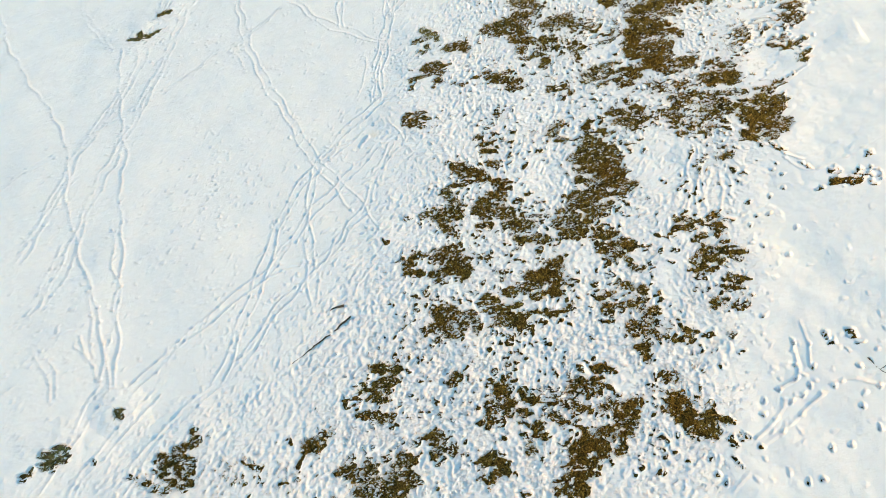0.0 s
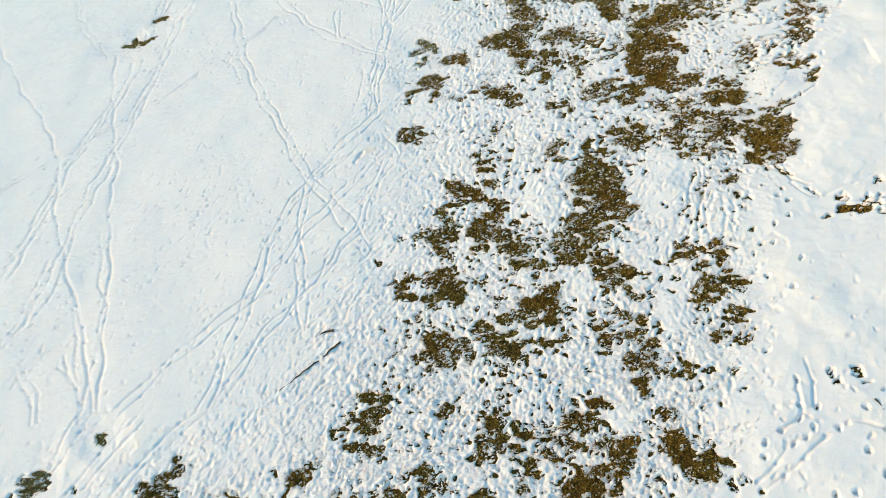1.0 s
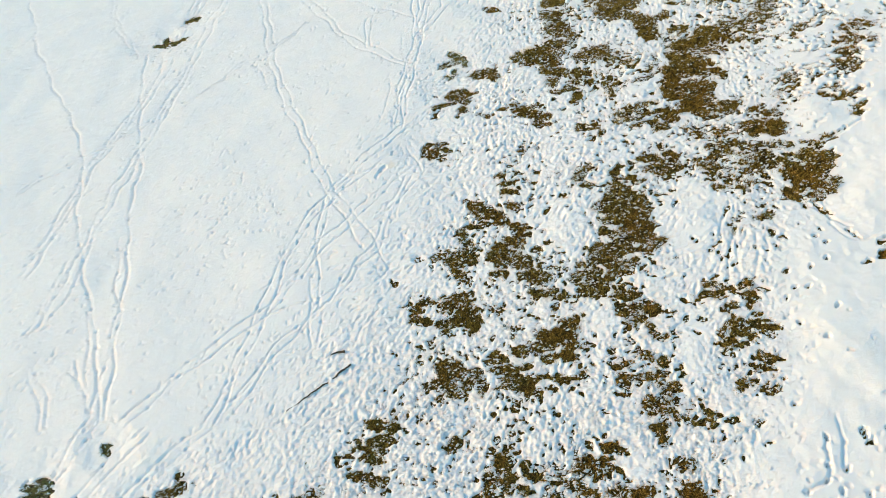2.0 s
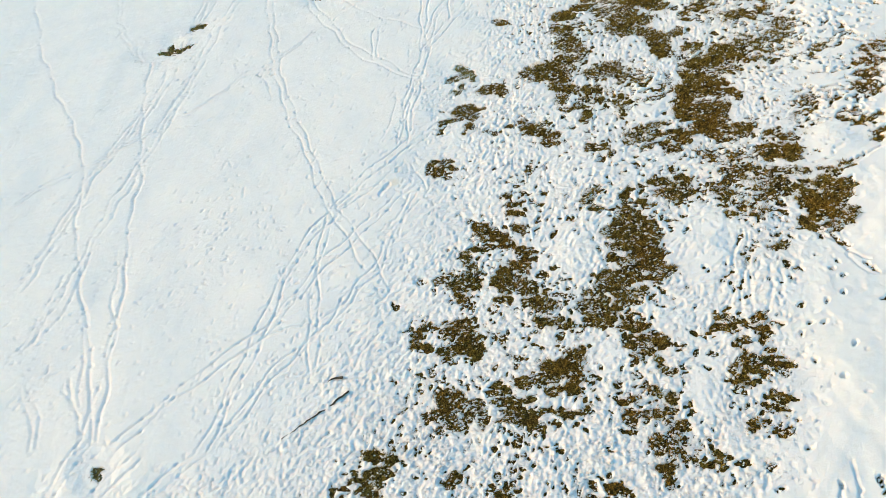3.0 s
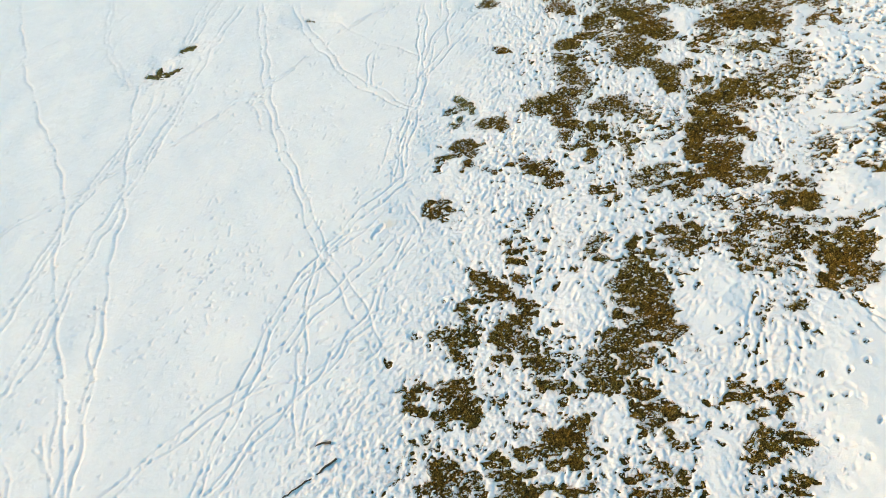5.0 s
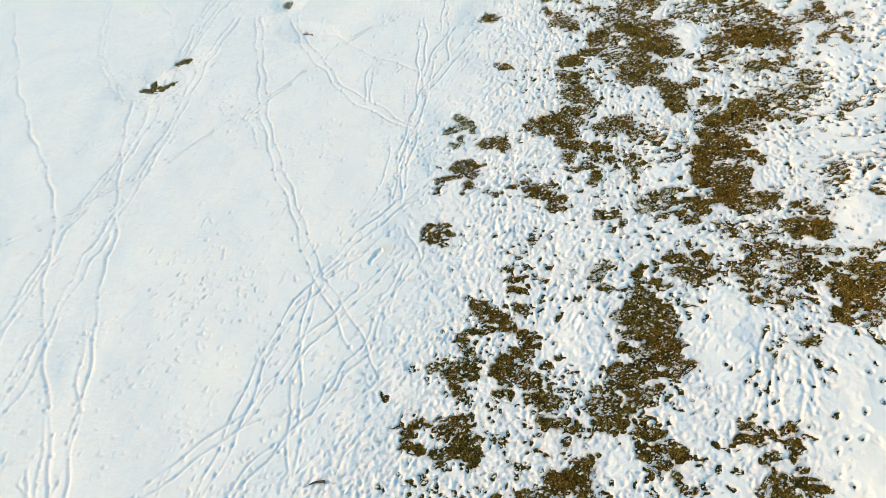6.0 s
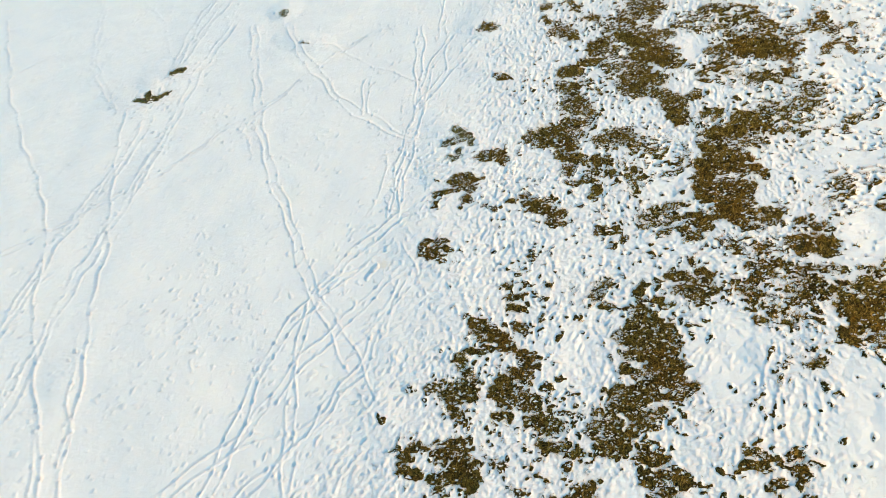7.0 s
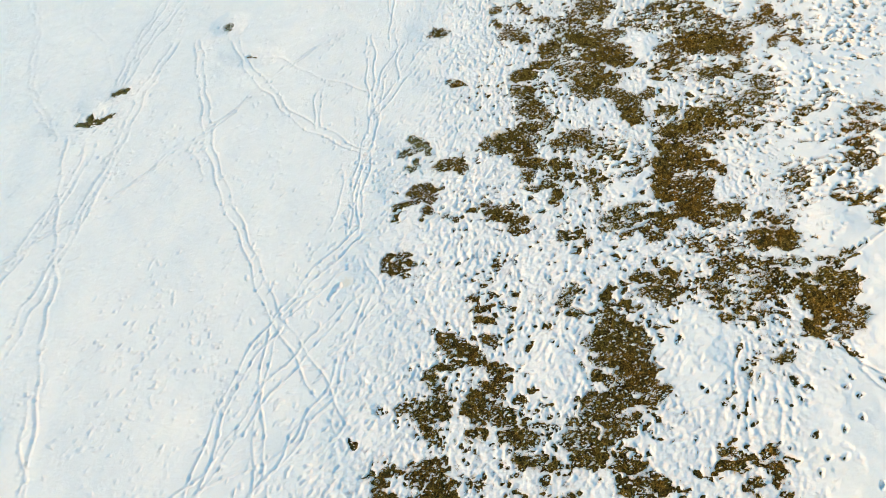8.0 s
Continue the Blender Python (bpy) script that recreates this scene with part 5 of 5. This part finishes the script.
def grass_thing(cells, number):
    """One bare place: a lumpy sod with the withered blades that stand on it."""
    rng = np.random.RandomState(900 + number)
    tuft = len(cells) < 22
    kind = "grass_tuft" if tuft else "grass_patch"
    grown = {(v + dv, u + du) for v, u in cells for dv in (-1, 0, 1) for du in (-1, 0, 1)}
    corner, co, faces, half = {}, [], [], CELL / 2
    for v, u in sorted(grown):
        for b in (0, 1):
            for a in (0, 1):
                ring = []
                for q, p in ((2 * v + b, 2 * u + a), (2 * v + b, 2 * u + a + 1), (2 * v + b + 1, 2 * u + a + 1), (2 * v + b + 1, 2 * u + a)):
                    if (q, p) not in corner:
                        corner[q, p] = len(co)
                        co.append((CX0 + p * half, CY0 + q * half))
                    ring.append(corner[q, p])
                faces.append(ring)
    co = np.array(co)
    alone = float(np.mean([trodden(CX0 + u * CELL, CY0 + v * CELL) for v, u in cells])) < 0.3 and float(co[:, 0].mean()) < 0
    cover = lie_at(co[:, 0], co[:, 1], THICK)
    z = lie_at(co[:, 0], co[:, 1], LIE) + np.where(cover > 0.012, np.minimum(sod_rise(co[:, 0], co[:, 1]), cover - 0.014), sod_rise(co[:, 0], co[:, 1]))
    base = Vector((float(co[:, 0].mean()), float(co[:, 1].mean()), float(z.min())))
    ob = new(kind)
    ob.location = base
    me = mesh_from("sod", np.column_stack([co, z]), np.array(faces), PALE_TURF if alone else TURF)
    me.polygons.foreach_set("use_smooth", np.ones(len(faces), bool))
    sod = new("sod", me)
    sod.parent, sod.location = ob, -base
    tagged(sod, "dark matted earth and moss")
    n = int(len(cells) * CELL * CELL * (3600 if alone else 8000))
    pick = np.array(cells)[rng.randint(0, len(cells), n)]
    px, py = CX0 + (pick[:, 1] + rng.rand(n) * 1.3 - 0.15) * CELL, CY0 + (pick[:, 0] + rng.rand(n) * 1.3 - 0.15) * CELL
    keep = (lie_at(px, py, THICK) < 0.016) & (grid_noise(px, py, 0.09, 41, 2, 0.8) > -0.25)
    px, py = px[keep], py[keep]
    if len(px) > 3:
        bl = new("turf_grass", blades("turf_grass", px, py, sod_height(px, py), 0.085 if alone else 0.075 if tuft else 0.065, 0.012 if alone else 0.010, 0.85, STRAW if alone else GRASS, rng))
        bl.parent, bl.location = ob, -base
        tagged(bl, "withered bent grass blades", kind="stuff")
    if tuft:
        tagged(ob, "small withered grass tuft poking out of the snow", "grass", "grass tufts in the snow")
    else:
        size = len(cells) * CELL * CELL
        tagged(ob, LOOKS[0 if size > 1.2 else 1 if size > 0.45 else 2], "grass", "bare grass patches")


for number, cells in enumerate(patch_cells):
    if len(cells) >= 5:
        grass_thing(cells, number)

# thin blades that stand in the hoof holes and prick through the thin snow round the patches
rng = np.random.RandomState(61)
sx, sy = rng.uniform(-8, 10.5, 700000), rng.uniform(3, 26, 700000)
cover = lie_at(sx, sy, THICK)
keep = ((cover < 0.010) & (lie_at(sx, sy, BARE) < 0.6)) | ((cover < 0.040) & (rng.rand(len(sx)) < 0.9 * lie_at(sx, sy, np.clip(BARE * 2.2, 0, 1))) & (grid_noise(sx * 0.7, sy, 0.16, 64, 3, 0.8) > -0.05))
sx, sy = sx[keep], sy[keep]
stray = new("stray_grass", blades("stray_grass", sx, sy, lie_at(sx, sy, LIE + np.clip(THICK, 0, 0.03)) + 0.002, 0.05, 0.009, 0.85, GRASS, rng))
tagged(stray, "scattered withered grass blades pricking through thin snow", "grass", kind="stuff")

# thin streaks of grass that show through the wind-swept snow in the north-east
rng = np.random.RandomState(65)
wx, wy = rng.uniform(4.5, 11, 300000), rng.uniform(9.5, 22, 300000)
keep = (lie_at(wx, wy, STREAK) > 0.34) & (rng.rand(len(wx)) < 0.75 * lie_at(wx, wy, SWEPT))
wx, wy = wx[keep], wy[keep]
snow_top = lie_at(wx, wy, LIE + np.clip(THICK, 0, 0.04))
streaks = new("swept_grass", blades("swept_grass", wx, wy, snow_top - 0.006, 0.05, 0.009, 1.0, GRASS, rng))
tagged(streaks, "sparse brown grass streaks showing through thin snow", "grass", kind="stuff")

# crumbs and flecks of snow left on the bare grass and kicked over the trodden snow
rng = np.random.RandomState(62)
CRUMBS = 420000
cx, cy = rng.uniform(-8, 10, CRUMBS), rng.uniform(3.5, 23, CRUMBS)
depth, bare_here = lie_at(cx, cy, THICK), lie_at(cx, cy, BARE)
flurry = 0.5 + 0.6 * grid_noise(cx, cy, 0.35, 63, 3) + 0.5 * grid_noise(cx, cy, 0.08, 68, 2)
fringe = np.clip((1.05 - bare_here) / 0.4, 0, 1)
likely = np.where(depth < 0.004, flurry * (0.14 + 0.75 * fringe), 0.32 * flurry * lie_at(cx, cy, GRAIN))
keep = rng.rand(CRUMBS) < likely
cx, cy, depth = cx[keep], cy[keep], depth[keep]
size = 0.006 + 0.010 * rng.rand(len(cx)) ** 2 + 0.022 * rng.rand(len(cx)) ** 9 + np.where(depth < 0.004, 0, 0.010)
cz = np.where(depth < 0.004, np.maximum(sod_height(cx, cy) + 0.020, lie_at(cx, cy, LIE + THICK)), lie_at(cx, cy, LIE + THICK))
spin = rng.uniform(0, 2 * np.pi, len(cx))[:, None] + np.arange(4) * np.pi / 2 + rng.uniform(-0.5, 0.5, (len(cx), 4))
reach = size[:, None] * rng.uniform(0.45, 1.6, (len(cx), 4))
lie, long = 0.35 + rng.normal(0, 0.5, len(cx))[:, None], rng.uniform(1.0, 2.6, len(cx))[:, None]
u, v = np.cos(spin) * reach * long, np.sin(spin) * reach
rim = np.stack([u * np.cos(lie) - v * np.sin(lie), u * np.sin(lie) + v * np.cos(lie), -0.35 * reach], 2)
peak = np.stack([0.3 * size * rng.normal(0, 1, len(cx)), 0.3 * size * rng.normal(0, 1, len(cx)), size * rng.uniform(0.4, 1.0, len(cx))], 1)[:, None, :]
shape = np.concatenate([rim, peak], 1) + np.stack([cx, cy, cz], 1)[:, None, :]
tri = np.array([(0, 1, 4), (1, 2, 4), (2, 3, 4), (3, 0, 4)])
faces = (np.arange(len(cx))[:, None, None] * 5 + tri[None]).reshape(-1, 3)
crumbs = new("snow_crumbs", mesh_from("snow_crumbs", shape.reshape(-1, 3), faces, SNOW))
tagged(crumbs, "white crumbs of snow lying on bare grass", "snow", kind="stuff")


# ---- fallen branches and twigs ----
def stick_mesh(name, points, radius, seed):
    """A knotty tapered stick along the points, six-sided."""
    rng = np.random.RandomState(seed)
    at, way = smooth_line(points, 0.06)
    bm = bmesh.new()
    rings = []
    for k, (p, d) in enumerate(zip(at, way)):
        u = k / (len(at) - 1)
        r = radius * (1 - 0.65 * u) * rng.uniform(0.8, 1.2)
        z = float(lie_at(p[0], p[1], LIE + np.clip(THICK, 0, 1))) + r * 0.2 + 0.002 + 0.014 * math.sin(k * 0.55 + seed)
        side = Vector((-d[1], d[0], 0))
        wob = side * rng.normal(0, radius * 0.4)
        rings.append([bm.verts.new(Vector((p[0], p[1], z)) + wob + side * r * math.cos(a) + Vector((0, 0, r * math.sin(a)))) for a in np.arange(6) * math.pi / 3])
    for a, b in zip(rings, rings[1:]):
        for k in range(6):
            bm.faces.new((a[k], a[(k + 1) % 6], b[(k + 1) % 6], b[k]))
    bm.faces.new(rings[0][::-1])
    bm.faces.new(rings[-1])
    bmesh.ops.recalc_face_normals(bm, faces=bm.faces)
    me = bpy.data.meshes.new(name)
    bm.to_mesh(me)
    bm.free()
    me.materials.append(BARK)
    return me


branch = new("fallen_branch", stick_mesh("fallen_branch", [(-1.76, 7.24), (-2.03, 7.01), (-2.33, 6.77), (-2.62, 6.53), (-2.83, 6.36)], 0.022, 1))
tagged(branch, "long dark dead branch half sunk in the snow", "branch", "fallen branches")
short = new("fallen_branch", stick_mesh("fallen_branch", [(-1.93, 7.52), (-2.08, 7.50), (-2.23, 7.44)], 0.03, 2))
tagged(short, "short dark dead branch end sticking out of snow", "branch", "fallen branches")
twig = tagged(new("twig"), "thin forked brown twig lying on smooth snow", "twig")
for name, points, radius, seed in (("stem", [(6.66, 5.35), (6.70, 5.24), (6.73, 5.15), (6.82, 5.06)], 0.014, 3),
                                   ("side_shoot", [(6.72, 5.18), (6.62, 5.17), (6.54, 5.19)], 0.009, 4),
                                   ("side_shoot", [(6.73, 5.14), (6.81, 5.16), (6.89, 5.22)], 0.008, 5)):
    new(name, stick_mesh(name, points, radius, seed)).parent = twig
